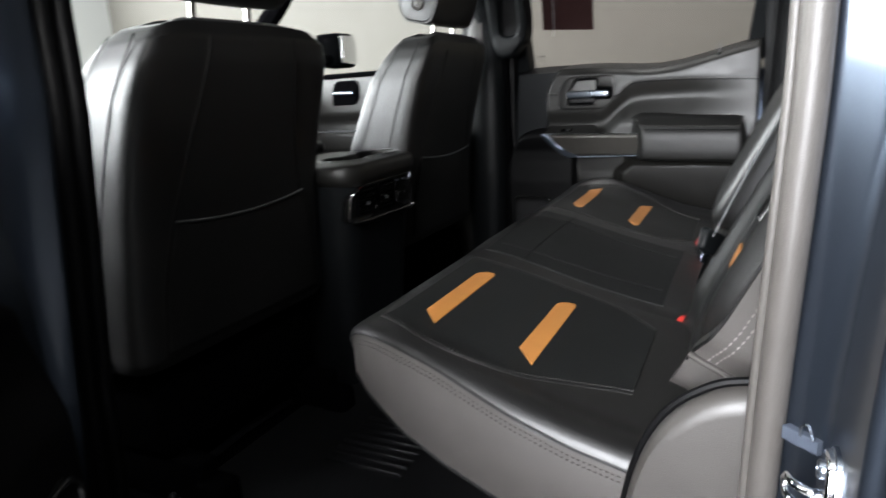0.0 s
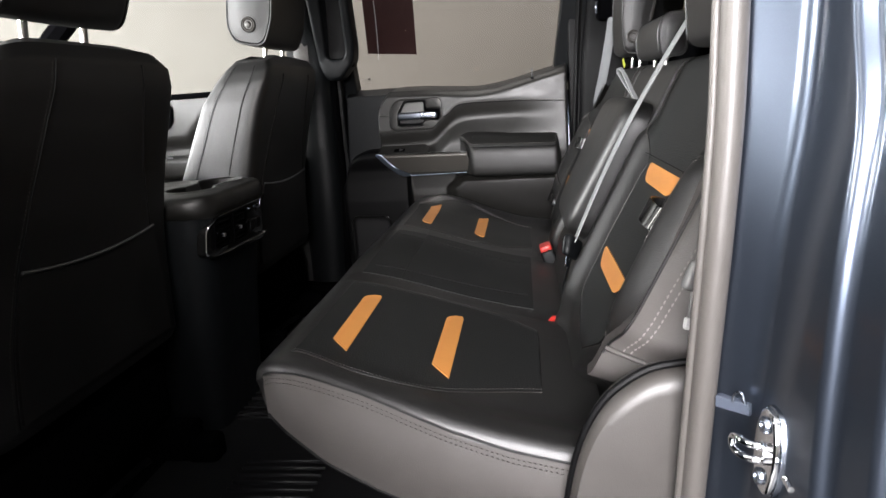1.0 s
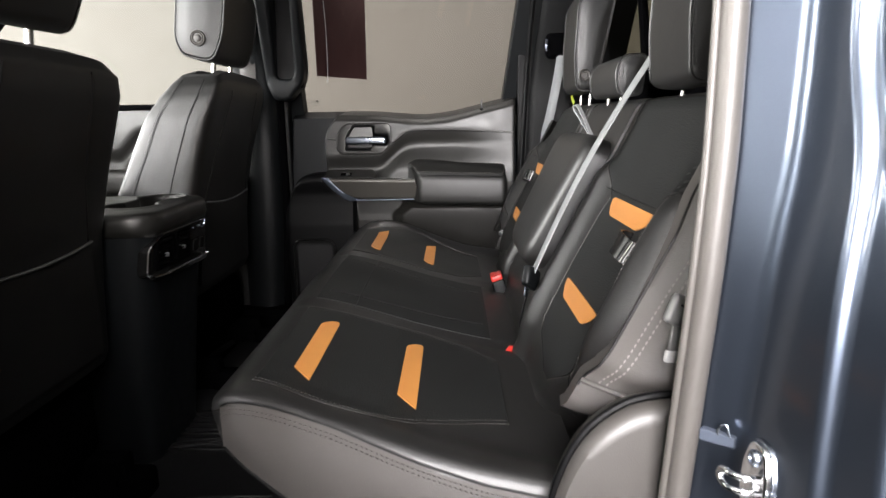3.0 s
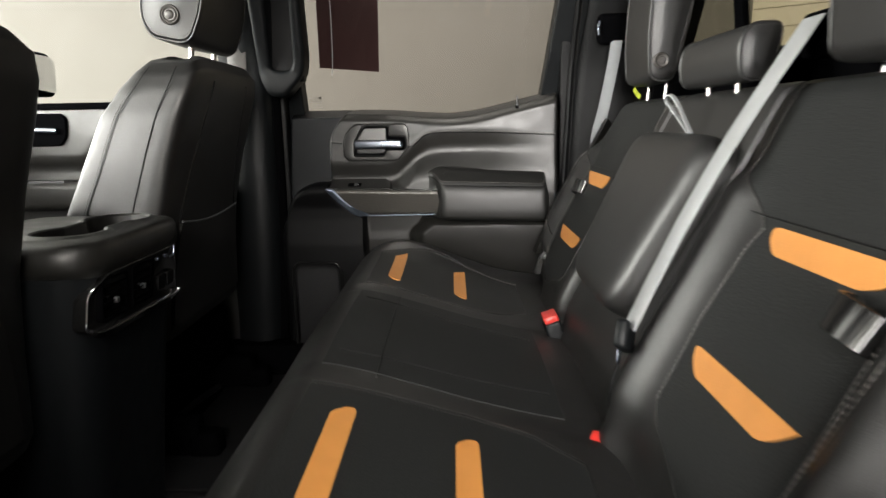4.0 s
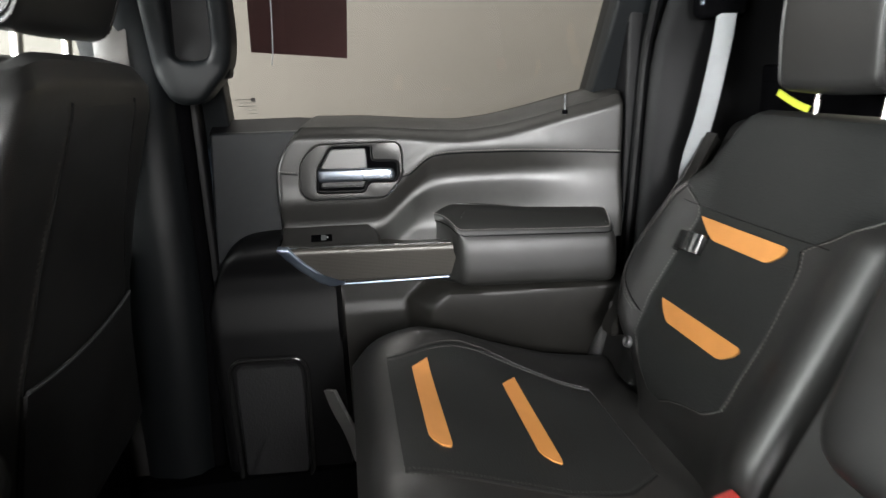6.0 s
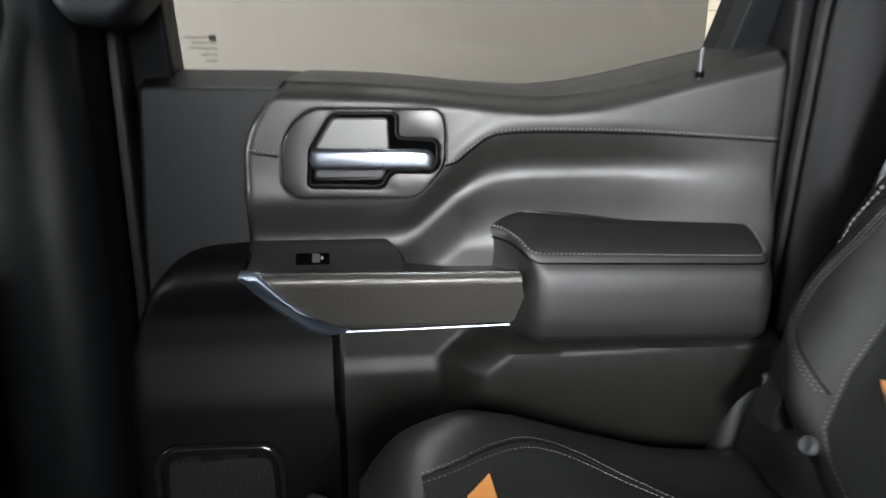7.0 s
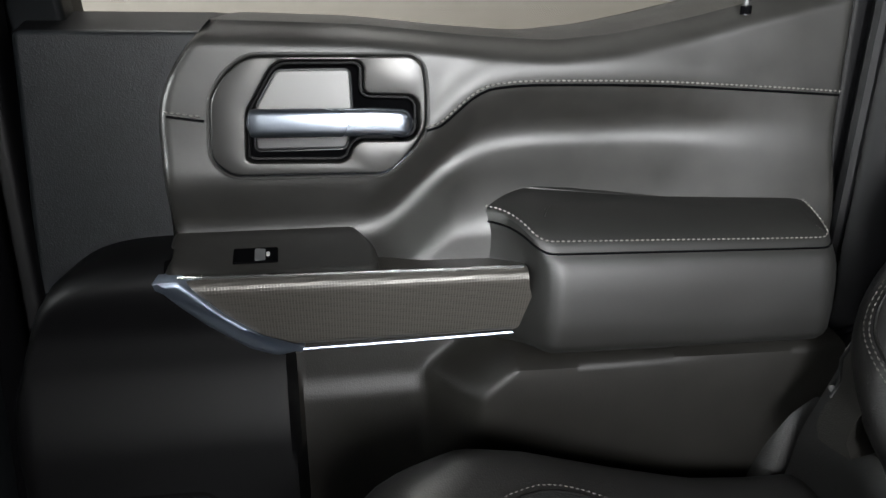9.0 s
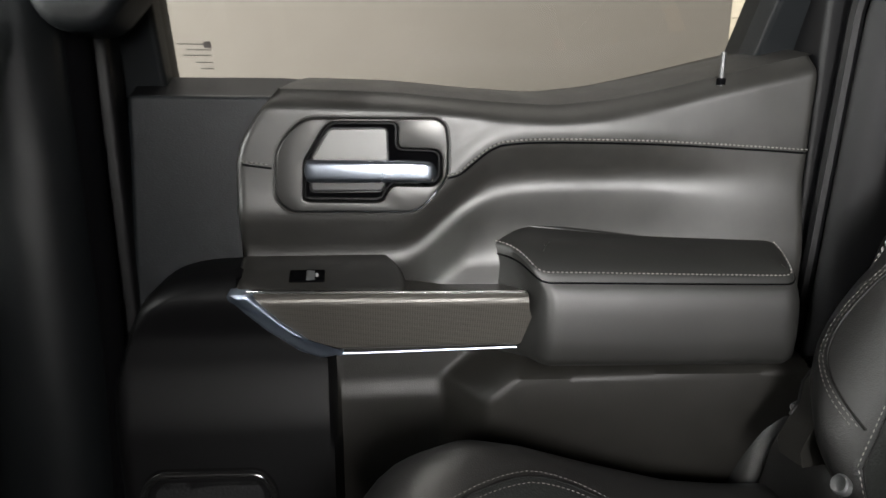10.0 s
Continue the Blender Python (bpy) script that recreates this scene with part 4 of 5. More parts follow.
def front_door(s):
    t = thing("front_door", "truck front door with dark trim and chrome handle, closed", "vehicle door")

    def P(u, z, d):
        return Vector((u, s * (0.745 - d), z))

    def dep(u, z):
        c = curve([(-1.1, 0.60), (-0.86, 0.60), (-0.80, 0.665), (-0.72, 0.685), (-0.45, 0.685)], u)
        return -0.02 * step(0.0, 0.03, c - z) + 0.04 * step(0.03, 0.14, c - z)
    bm = sheet(lambda u, z: P(u, z, dep(u, z)), span(-1.25, -0.47, 60), span(0.05, 0.735, 50))
    part("trim_panel", bm, VINYL, t, "black front door trim panel")
    part("sill_cap", box(-1.25, -0.47, s * 0.75 - 0.02, s * 0.75 + 0.06, 0.725, 0.742, 0.006), SOFTBLACK, t)
    poly = rounded([Vector(p) for p in ((-1.01, 0.632), (-1.0, 0.695), (-0.985, 0.716), (-0.905, 0.716), (-0.893, 0.70), (-0.897, 0.655), (-0.915, 0.632))], 0.012)
    hb = part("handle_bezel", plate(poly, P, -0.01, 0.01, 0.003), SOFTBLACK, t)
    part("door_handle", tube([P(-0.99, 0.674, 0.012), P(-0.96, 0.674, 0.020), P(-0.915, 0.672, 0.016)], 0.008, 10), SATIN, hb, "satin chrome pull handle")
    part("armrest", box(-1.05, -0.50, min(s * 0.66, s * 0.75), max(s * 0.66, s * 0.75), 0.47, 0.545, 0.02, 4), VINYL, t)
    part("chrome_strip", ribbon([P(-1.04, 0.545, 0.086), P(-0.87, 0.545, 0.086)], (0, 0, 1), 0.006, 0.004), CHROME, t)
    part("window", sheet(lambda u, z: Vector((u, s * (0.82 - 0.36 * (z - 0.72)), z)), span(-1.3, -0.42, 4), span(0.68, 1.2, 4)), GLASS, t, "clear window glass")
    rings = []
    for z, y1 in ((-0.16, 0.93), (0.2, 0.985), (0.6, 0.96), (0.66, 0.92)):
        rings.append([Vector((x, s * y, z)) for x, y in ((-1.5, 0.80), (-0.455, 0.80), (-0.455, y1), (-1.5, y1))])
    part("painted_shell", loft(rings), PAINT, t, "dark blue metallic door skin")
    return t


front_door(1)
# Out of view; swung open so light reaches the far front seat.
open_door = tagged(front_door(-1), "truck front door with dark trim and chrome handle, swung open")
open_door.matrix_world = Matrix.Translation((-1.48, -0.86, 0)) @ pose(0, 0, 0, 0, 0, -62) @ Matrix.Translation((1.48, 0.86, 0))


def mirror():
    t = thing("wing_mirror", "black wing mirror outside the front door", "wing mirror")
    poly = rounded([Vector(p) for p in ((1.01, 0.785), (1.195, 0.78), (1.215, 0.895), (1.17, 0.918), (1.01, 0.912))], 0.02)
    part("housing", plate(poly, lambda u, v, d: Vector((-1.19 + d + (u - 1.01) * -0.25, u, v)), -0.06, 0.05, 0.02, 4), SOFTBLACK, t)
    part("mirror_glass", plate(inset(poly, 0.012), lambda u, v, d: Vector((-1.19 + d + (u - 1.01) * -0.25, u, v)), 0.0, 0.052, 0.001, 2), CHROME, t, "mirror glass")
    part("arm", box(-1.26, -1.18, 0.80, 1.06, 0.79, 0.83, 0.015), SOFTBLACK, t)


mirror()


def grab_handle():
    t = thing("grab_handle", "charcoal plastic grab handle on the door pillar", "grab handle")

    def P(u, v, d):
        return Vector((u, 0.700 - 0.30 * max(0, v - 0.80) - d, v))
    o = rounded([Vector(p) for p in ((-0.362, 0.79), (-0.340, 0.745), (-0.30, 0.742), (-0.252, 0.795), (-0.243, 0.84), (-0.238, 1.08), (-0.26, 1.10), (-0.350, 1.10), (-0.365, 1.08))], 0.02, 5)
    i = rounded([Vector(p) for p in ((-0.330, 0.815), (-0.322, 0.808), (-0.300, 0.806), (-0.282, 0.810), (-0.274, 0.83), (-0.264, 1.03), (-0.272, 1.045), (-0.310, 1.045), (-0.320, 1.03))], 0.008, 5)
    part("grip", frame_plate(o, i, P, -0.035, 0.028, 0.012, 4), PILLAR, t)
    part("mount", box(-0.355, -0.255, 0.690, 0.735, 0.78, 1.05, 0.008), PLASTIC, t)


grab_handle()


def floor_mat():
    t = thing("floor_mat", "black ribbed rubber mat on the cab floor", "floor mat")
    part("base", box(-0.47, 0.10, -0.64, 0.64, 0.018, 0.030, 0.005), CARPET, t)
    rib = part("rib", box(-0.08, 0.08, -0.004, 0.004, 0.028, 0.036, 0.002, 1), CARPET, t)
    rib.location = (-0.34, -0.08, 0)
    for i in range(1, 9):
        for cx, cy in ((-0.34, -0.08), (-0.22, -0.42), (-0.25, 0.42)):
            o = new("rib", rib.data)
            o.parent = t
            o.location = (cx, cy + i * 0.022, 0)
    for y0, y1 in ((-0.63, -0.10), (0.10, 0.63)):
        part("rim", tube(smooth_path([(-0.45, y0, 0.03), (-0.45, y1, 0.03), (0.08, y1, 0.03), (0.08, y0, 0.03)], 6, True), 0.008, 6, True), CARPET, t)


floor_mat()


# ---- rear bench ----
PROFILE = [(-0.105, 0.352), (-0.096, 0.368), (-0.082, 0.377), (-0.055, 0.379), (-0.02, 0.371), (0.0, 0.3665), (0.07, 0.345), (0.135, 0.3245), (0.21, 0.305), (0.28, 0.291), (0.33, 0.284)]


def half_width(x):
    return curve([(-0.11, 0.546), (-0.09, 0.568), (-0.06, 0.587), (0.0, 0.610), (0.15, 0.630), (0.33, 0.642)], x)


def cushion_top(x, y):
    z = sum(curve(PROFILE, x + k * 0.008) for k in (-2, -1, 0, 1, 2)) / 5
    w = half_width(x)
    a = abs(y)
    z += 0.011 * math.exp(-((a - (w - 0.03)) / 0.035) ** 2) * step(-0.1, 0.0, x)
    z += curve([(-0.1, 0.0), (0.0, 0.020), (0.05, 0.021), (0.15, 0.008), (0.22, 0.0)], x) * math.exp(-((y - (w - 0.04)) / 0.06) ** 2)
    z += 0.004 * math.exp(-(y / 0.13) ** 4)
    z -= 0.007 * math.exp(-((a - 0.205) / 0.006) ** 2) * step(-0.10, -0.05, x)
    t = (a - (w - 0.013)) / 0.013
    if t > 0:
        z -= 0.013 * (1 - math.sqrt(max(0, 1 - min(1, t) ** 2)))
    return z


def on_cushion(x, y, lift=0.0):
    return Vector((x, y, cushion_top(x, y) + lift))


SLOPE_S, SLOPE_N, BACK0 = Vector((0.4472, 0, 0.8944)), Vector((-0.8944, 0, 0.4472)), Vector((0.2945, 0, 0.30))


def soft(pts, x):
    return sum(curve(pts, x + k * 0.012) for k in (-3, -2, -1, 0, 1, 2, 3)) / 7


OUTER = [(-0.03, 0.46), (0.03, 0.50), (0.06, 0.545), (0.095, 0.585), (0.123, 0.611), (0.142, 0.627), (0.176, 0.640), (0.229, 0.636), (0.281, 0.622), (0.344, 0.602), (0.48, 0.55)]


def back_depth(y, s):
    """How far the backrest stands proud of its plane: y across, s up the slope."""
    a = abs(y)
    outer = soft(OUTER, s) - (0.024 if y < 0 else 0.0)
    low = 1 - step(0.30, 0.38, s)
    d = 0.026 * step(0.505, 0.57, a) * low
    d += 0.016 * math.exp(-((a - 0.215) / 0.035) ** 2) * (1 - step(0.32, 0.36, s))
    d -= 0.006 * math.exp(-((a - 0.178) / 0.006) ** 2)
    d -= 0.012 * (1 - step(0.0, 0.06, s))
    t = (a - (outer - 0.05)) / 0.05
    if t > 0:
        d -= 0.05 * (1 - math.sqrt(max(0, 1 - min(1, t) ** 2)))
    top = 0.478
    t = (s - (top - 0.04)) / 0.04
    if t > 0:
        d -= 0.05 * (1 - math.sqrt(max(0, 1 - min(1, t) ** 2)))
    return d


def on_back(y, s, lift=0.0):
    p = BACK0 + SLOPE_S * s + SLOPE_N * (back_depth(y, s) + lift)
    return Vector((p.x, y, p.z))


def head_block(sec, place, half, parent, label):
    """A stuffed block with piped ends: its section swept across."""
    mid = sum(sec, Vector((0, 0))) / len(sec)
    rings = []
    for k in range(-14, 15):
        a = k / 14
        e = (1 - abs(a)) * half / 0.010
        sc = 0.93 + 0.07 * math.sqrt(max(0, 1 - (1 - min(1, e)) ** 2))
        sc *= 1 + 0.03 * (1 - a * a)
        rings.append([place(*(mid + (p - mid) * sc), a * half) for p in sec])
    for s in (-1, 1):
        for f, lift in ((0.9, 0.0), (0.6, 0.004), (0.3, 0.005)):
            row = [place(*(mid + (p - mid) * 0.93 * f), s * (half + lift)) for p in sec]
            rings.insert(0, row) if s < 0 else rings.append(row)
    hr = part("headrest", loft(rings), LEATHER, parent, label)
    for s in (-1, 1):
        part("piping", tube([place(*(mid + (p - mid) * 0.985), s * (half - 0.003)) for p in sec], 0.0022, 6, True), LEATHER, hr)
        part("stitching", stitches([place(*(mid + (p - mid) * 0.89), s * (half + 0.0012)) for p in sec + sec[:1]], 0.006, 0.004, 0.0004), SKIRT, hr, "dark grey thread")
    return hr


def bench():
    t = thing("rear_bench_seat", "black leather rear bench seat with orange accent strips", "car seat")
    # cushion
    under = [(0.33, 0.17), (0.25, 0.178), (0.15, 0.200), (0.06, 0.230), (-0.02, 0.268), (-0.07, 0.296), (-0.088, 0.306), (-0.098, 0.318), (-0.1045, 0.332)]
    xs = [-0.105, -0.1, -0.092, -0.08, -0.065] + span(-0.05, 0.33, 34)
    ys = []
    for i in range(81):
        q = -1 + 2 * i / 80
        ys.append(math.copysign(1 - (1 - abs(q)) ** 1.5, q))
    rings = []
    for q in ys:
        ring = []
        for x, z in under:
            ring.append(Vector((x, q * half_width(x) * (0.995 if abs(q) < 1 else 0.99), z)))
        for x in xs:
            y = q * half_width(x)
            zz = cushion_top(x, y)
            if x < -0.06:
                zz = max(zz, 0.335)
            ring.append(Vector((x, y, zz)))
        rings.append(ring)
    cush = part("seat_cushion", loft(rings), LEATHER, t, "black leather seat cushion")
    for s in (-1, 1):
        # end skirts, the light they face put into a paler leather
        bm = bmesh.new()
        g = []
        for x in span(-0.088, 0.325, 40):
            col = []
            for j in range(0, 13):
                b = j / 12
                zt = cushion_top(x, half_width(x) * 0.999) - 0.004
                zb = curve(sorted(under), x)
                bulge = 0.006 * math.sin(math.pi * b) * step(-0.09, -0.05, x) * step(0.33, 0.30, x)
                col.append(bm.verts.new((x, s * (half_width(x) * 0.997 + bulge + 0.001), lerp(zt, zb + 0.002, b))))
            g.append(col)
        for r0, r1 in zip(g, g[1:]):
            for j in range(12):
                bm.faces.new((r0[j], r0[j + 1], r1[j + 1], r1[j]))
        part("end_skirt", bm, SKIRT, cush, "leather end panel, coloured dark grey as lit")
        edge = [Vector((x, s * (half_width(x) + 0.0005), cushion_top(x, half_width(x) * 0.999) - 0.003)) for x in span(-0.085, 0.32, 40)]
        part("piping", tube(edge, 0.0014, 6), SEAM_BLACK, cush)
        for drop in (0.0075, 0.0125):
            part("stitching", stitches([p + Vector((0, s * (0.001 + 0.25 * drop), -drop)) for p in edge], 0.006, 0.004, 0.0006), COVER, cush, "dark grey thread")
        hem = [Vector((x, s * (half_width(x) * 0.997 + 0.0015), curve(sorted(under), x) + 0.003)) for x in span(-0.086, 0.322, 40)]
        part("piping", tube(hem, 0.0022, 6), PLASTIC, cush)
        part("piping", tube([Vector((0.322, s * (half_width(0.322) + 0.001), z)) for z in span(0.175, 0.272, 8)], 0.0024, 8), SKIRT, cush)
        snap = Vector((0.318, s * (half_width(0.318) + 0.004), 0.262))
        part("snap_button", loft([[snap + Vector((r * math.cos(q), s * d, r * math.sin(q))) for q in [2 * math.pi * k / 14 for k in range(14)]] for r, d in ((0.005, -0.004), (0.005, 0.001), (0.0035, 0.002))]), PALE, cush, "small white snap button")
        # dark insert
        def f(a, b):
            x = lerp(-0.055, 0.255, b)
            y0 = curve([(-0.055, 0.236), (0.13, 0.228), (0.20, 0.240), (0.255, 0.285)], x)
            y1 = soft([(-0.055, 0.497), (-0.03, 0.513), (0.0, 0.534), (0.03, 0.551), (0.07, 0.564), (0.10, 0.565), (0.15, 0.553), (0.20, 0.533), (0.255, 0.500)] if s > 0 else [(-0.055, 0.535), (-0.03, 0.556), (0.0, 0.572), (0.05, 0.580), (0.10, 0.568), (0.18, 0.525), (0.255, 0.490)], x)
            return x, s * lerp(y0, y1, a)
        part("seat_insert", patch(on_cushion, f, 24, 30, 0.0012), INSERT, cush, "black perforated insert")
        outline = [f(0, b) for b in span(0, 1, 24)] + [f(a, 1) for a in span(0, 1, 16)] + [f(1, 1 - b) for b in span(0, 1, 24)]
        part("seam", tube([on_cushion(x, y, 0.0008) for x, y in outline], 0.0011, 6), SEAM_BLACK, cush)
        for o in (0.004, -0.006):
            part("stitching", stitches([on_cushion(x, y + (o * s if abs(y) > 0.4 else -o * s), 0.0016) for x, y in outline], 0.0052, 0.0034, 0.00045), SKIRT if s > 0 else COVER, cush, "grey thread")
        # orange strips
        for x0 in (-0.0205, 0.1115):
            def f2(a, b, x0=x0):
                q = min(1, b / 0.07)
                ra = lerp(0.5, a, math.sqrt(max(0.0, 1 - (1 - q) ** 2)) * 0.92 + 0.08)
                return x0 + 0.0255 * ra, s * lerp(lerp(0.300, 0.281, ra), lerp(0.484, 0.513, ra), b)
            part("orange_strip", patch(on_cushion, f2, 8, 60, 0.0028), ORANGE, cush, "orange leather accent strip")
    part("seat_insert", patch(on_cushion, lambda a, b: (lerp(-0.055, 0.25, b), lerp(-0.178, 0.178, a)), 24, 30, 0.0012), INSERT, cush, "black perforated insert")
    # seams of the middle place
    part("seam", tube([on_cushion(0.014, y, 0.0015) for y in span(-0.19, 0.19, 24)], 0.0009, 6), SEAM_BLACK, cush)
    part("seam", tube([on_cushion(x, y, 0.0015) for x, y in [(lerp(-0.04, 0.24, k), 0.13 - 0.02 * k) for k in span(0, 1, 20)]], 0.0008, 6), SEAM_BLACK, cush)
    part("seam", tube([on_cushion(x, y, 0.0015) for x, y in [(lerp(-0.04, 0.24, k), -0.13 + 0.02 * k) for k in span(0, 1, 20)]], 0.0008, 6), SEAM_BLACK, cush)
    # backrests
    def back(y0, y1, name, label):
        n = max(12, int((y1 - y0) / 0.009))
        rings = []
        for y in span(y0, y1, n):
            e = min(y - y0, y1 - y) / 0.012
            sink = 0.012 * (1 - math.sqrt(max(0, 1 - (1 - min(1, e)) ** 2)))
            ring = []
            for s_ in span(-0.03, 0.478, 56):
                ring.append(on_back(y, s_, -sink))
            for s_ in (0.478, 0.3, 0.1, -0.03):
                p = BACK0 + SLOPE_S * s_ + SLOPE_N * -0.10
                ring.append(Vector((p.x, y, p.z)))
            rings.append(ring)
        return part(name, loft(rings), LEATHER, t, label)
    far_b = back(0.180, 0.645, "backrest", "black leather seat backrest")
    near_b = back(-0.628, -0.180, "backrest", "black leather seat backrest")
    back(-0.178, 0.178, "middle_backrest", "black leather middle backrest")
    for s, bk in ((1, far_b), (-1, near_b)):
        def f(a, b, s=s):
            sv = lerp(0.035, 0.455, b)
            y0 = curve([(0.035, 0.40), (0.05, 0.37), (0.064, 0.31), (0.082, 0.287), (0.18, 0.282), (0.27, 0.290), (0.295, 0.302), (0.318, 0.262), (0.346, 0.214), (0.46, 0.214)], sv)
            y1 = curve([(0.035, 0.43), (0.05, 0.46), (0.07, 0.495), (0.09, 0.515), (0.15, 0.522), (0.225, 0.518), (0.29, 0.510), (0.305, 0.520), (0.33, 0.562), (0.37, 0.575), (0.46, 0.54)], sv)
            return s * lerp(y0, y1, a), sv
        part("back_insert", patch(on_back, f, 24, 44, 0.0012), INSERT, bk, "black perforated insert")
        for e in (0, 1):
            line = [f(e, b) for b in span(0, 1, 44)]
            part("seam", tube([on_back(y, v, 0.0008) for y, v in line], 0.0011, 6), SEAM_BLACK, bk)
            part("stitching", stitches([on_back(y + (s if e else -s) * 0.004, v, 0.001) for y, v in line], 0.0055, 0.0035, 0.0005), THREAD, bk, "grey thread")
        part("seam", tube([on_back(s * y, 0.3045, 0.0012) for y in span(0.262, 0.545, 24)], 0.0009, 6), SEAM_BLACK, bk)
        for s0, s1, ya, yb, yc, yd in ((0.131, 0.158, 0.325, 0.473, 0.297, 0.498), (0.270, 0.297, 0.335, 0.482, 0.312, 0.530) if s < 0 else (0.264, 0.291, 0.335, 0.468, 0.312, 0.507)):
            def f2(a, b, v=(s0, s1, ya, yb, yc, yd), s=s):
                q = min(1, b / 0.08)
                ra = lerp(0.5, a, math.sqrt(max(0.0, 1 - (1 - q) ** 2)) * 0.92 + 0.08)
                q = min(1, (1 - b) / 0.12)
                ra = 1 - (1 - ra) * (0.2 + 0.8 * math.sqrt(max(0.0, 1 - (1 - q) ** 2)))
                return s * lerp(lerp(v[2], v[4], ra), lerp(v[3], v[5], ra), b), lerp(v[0], v[1], ra)
            part("orange_strip", patch(on_back, f2, 8, 60, 0.003), ORANGE, bk, "orange leather accent strip")
        # pull tab
        part("pull_tab", ribbon(smooth_path([on_back(s * 0.468, 0.252, 0.0), on_back(s * 0.470, 0.251, 0.012), on_back(s * 0.482, 0.249, 0.021), on_back(s * 0.502, 0.247, 0.022), on_back(s * 0.517, 0.245, 0.013), on_back(s * 0.519, 0.244, 0.0)], 6), (0.45, 0, 0.9), 0.030, 0.003), GLOSS, bk, "gloss black pull tab")
        # single stitching along the bolster's front, double stitching on its side
        front = lambda sv, o: on_back(s * (0.552 + o - 0.30 * abs(sv - 0.24)), sv, 0.001)
        if s > 0:
            welt = smooth_path([(0.555, 0.33, 0), (0.572, 0.27, 0), (0.585, 0.235, 0), (0.593, 0.195, 0), (0.585, 0.162, 0), (0.552, 0.136, 0), (0.528, 0.122, 0)], 8)
            part("seam", tube([on_back(q.x, q.y, 0.0004) for q in welt], 0.0013, 6), SEAM_BLACK, bk)
            for o in (0.0045, 0.010):
                part("stitching", stitches([on_back(q.x + o, q.y - 0.3 * o, 0.0008) for q in welt], 0.0055, 0.0038, 0.0006), THREAD, bk, "grey thread")
        else:
            part("stitching", stitches([front(sv, 0.005) for sv in span(0.06, 0.32, 30)], 0.006, 0.004, 0.0005), THREAD, bk, "grey thread")
            part("seam", tube([front(sv, 0.0) - SLOPE_N * 0.0006 for sv in span(0.05, 0.33, 30)], 0.0009, 6), SEAM_BLACK, bk)
        def side(sv, k, o=0.0, s=s):
            """The bolster's side panel: up along the slope, and k from its front seam to the quarter trim."""
            x0, z0 = 0.2945 + 0.4472 * sv - 0.010 - 0.010 * step(0.16, 0.10, sv), 0.30 + 0.8944 * sv
            x1 = max(x0 + 0.03, 0.470)
            out = min(0.618, max(soft(OUTER, sv), 0.604)) - 0.010 + 0.046 * k + 0.018 * math.sin(math.pi * k)
            t_ = min(1, (sv - 0.07) / 0.02)
            out -= 0.012 * (1 - math.sqrt(max(0, 1 - (1 - t_) ** 2)))
            return Vector((lerp(x0, x1, k), s * (out + o), z0 - 0.018 * k))
        rings = []
        for sv in span(0.07, 0.42, 38):
            rings.append([side(sv, k) for k in span(0, 1, 12)] + [side(sv, 1, -0.04), side(sv, 0.5, -0.05), side(sv, 0.02, -0.03)])
        # Panel and piping are one leather: near coloured lit, far coloured shaded.
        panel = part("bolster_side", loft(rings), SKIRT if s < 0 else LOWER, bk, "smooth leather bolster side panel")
        for d in (0.015, 0.0215):
            row = [side(sv, d / (max(0.03, 0.1855 - 0.4472 * sv) if s < 0 else 0.13), 0.0008) for sv in span(0.115, 0.34, 50)]
            part("stitching", stitches(row, 0.0068, 0.0046, 0.0010), THREAD, panel, "double row of thread")
        part("seam", tube([side(sv, 0.0, 0.0006) for sv in span(0.105, 0.41, 40)], 0.0016, 6), SEAM_BLACK, panel)
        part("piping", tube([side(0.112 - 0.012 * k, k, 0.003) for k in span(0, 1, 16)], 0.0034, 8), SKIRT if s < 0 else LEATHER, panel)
        if s > 0:
            c = on_back(0.523, 0.07, 0.002)
            ring = [[c + SLOPE_N * d + r * (math.cos(q) * Vector((0, 1, 0)) + math.sin(q) * SLOPE_S) for q in [2 * math.pi * k / 18 for k in range(18)]] for r, d in ((0.009, -0.004), (0.009, 0.003), (0.0075, 0.0045), (0.0055, 0.0035), (0.003, 0.003))]
            part("snap_button", loft(ring), GUNMETAL, bk, "small silver snap button")
        # headrest with posts
        hc = Vector((0.512, s * 0.365, 0.857 if s > 0 else 0.838))
        R = pose(0, 0, 0, 0, 4, 0).to_3x3()

        def P(u, v, d, hc=hc, R=R):
            return hc + R @ Vector((-d, u, v))
        sec = rounded([Vector(p) for p in ((0.050, 0.118), (-0.014, 0.124), (-0.036, 0.085), (-0.034, -0.04), (-0.024, -0.118), (0.018, -0.118), (0.034, -0.02))], 0.018, 5)
        hr = head_block(sec, lambda x, v, u, hc=hc, R=R: hc + R @ Vector((x, u, v)), 0.082, t, "black leather headrest with side button")
        for k in (-1, 1):
            part("post", tube([hc + Vector((0.005, k * 0.055, -0.16)), hc + Vector((0.012, k * 0.055, -0.09))], 0.004, 10), STEEL, hr, "chrome headrest post")
        b = hc + Vector((-0.014, -s * 0.0815, -0.080))
        ring = [[b + Vector((r * math.cos(q), -s * d, r * math.sin(q))) for q in [2 * math.pi * i / 20 for i in range(20)]] for r, d in ((0.0145, -0.004), (0.0145, 0.0065), (0.0125, 0.008), (0.010, 0.006), (0.0075, 0.006), (0.006, 0.008))]
        part("button", loft(ring), COVER, hr, "round release button")
    # middle armrest folded up
    c = BACK0 + SLOPE_S * 0.247

    def P(u, v, d):
        w = 1 + 0.12 * v / 0.13
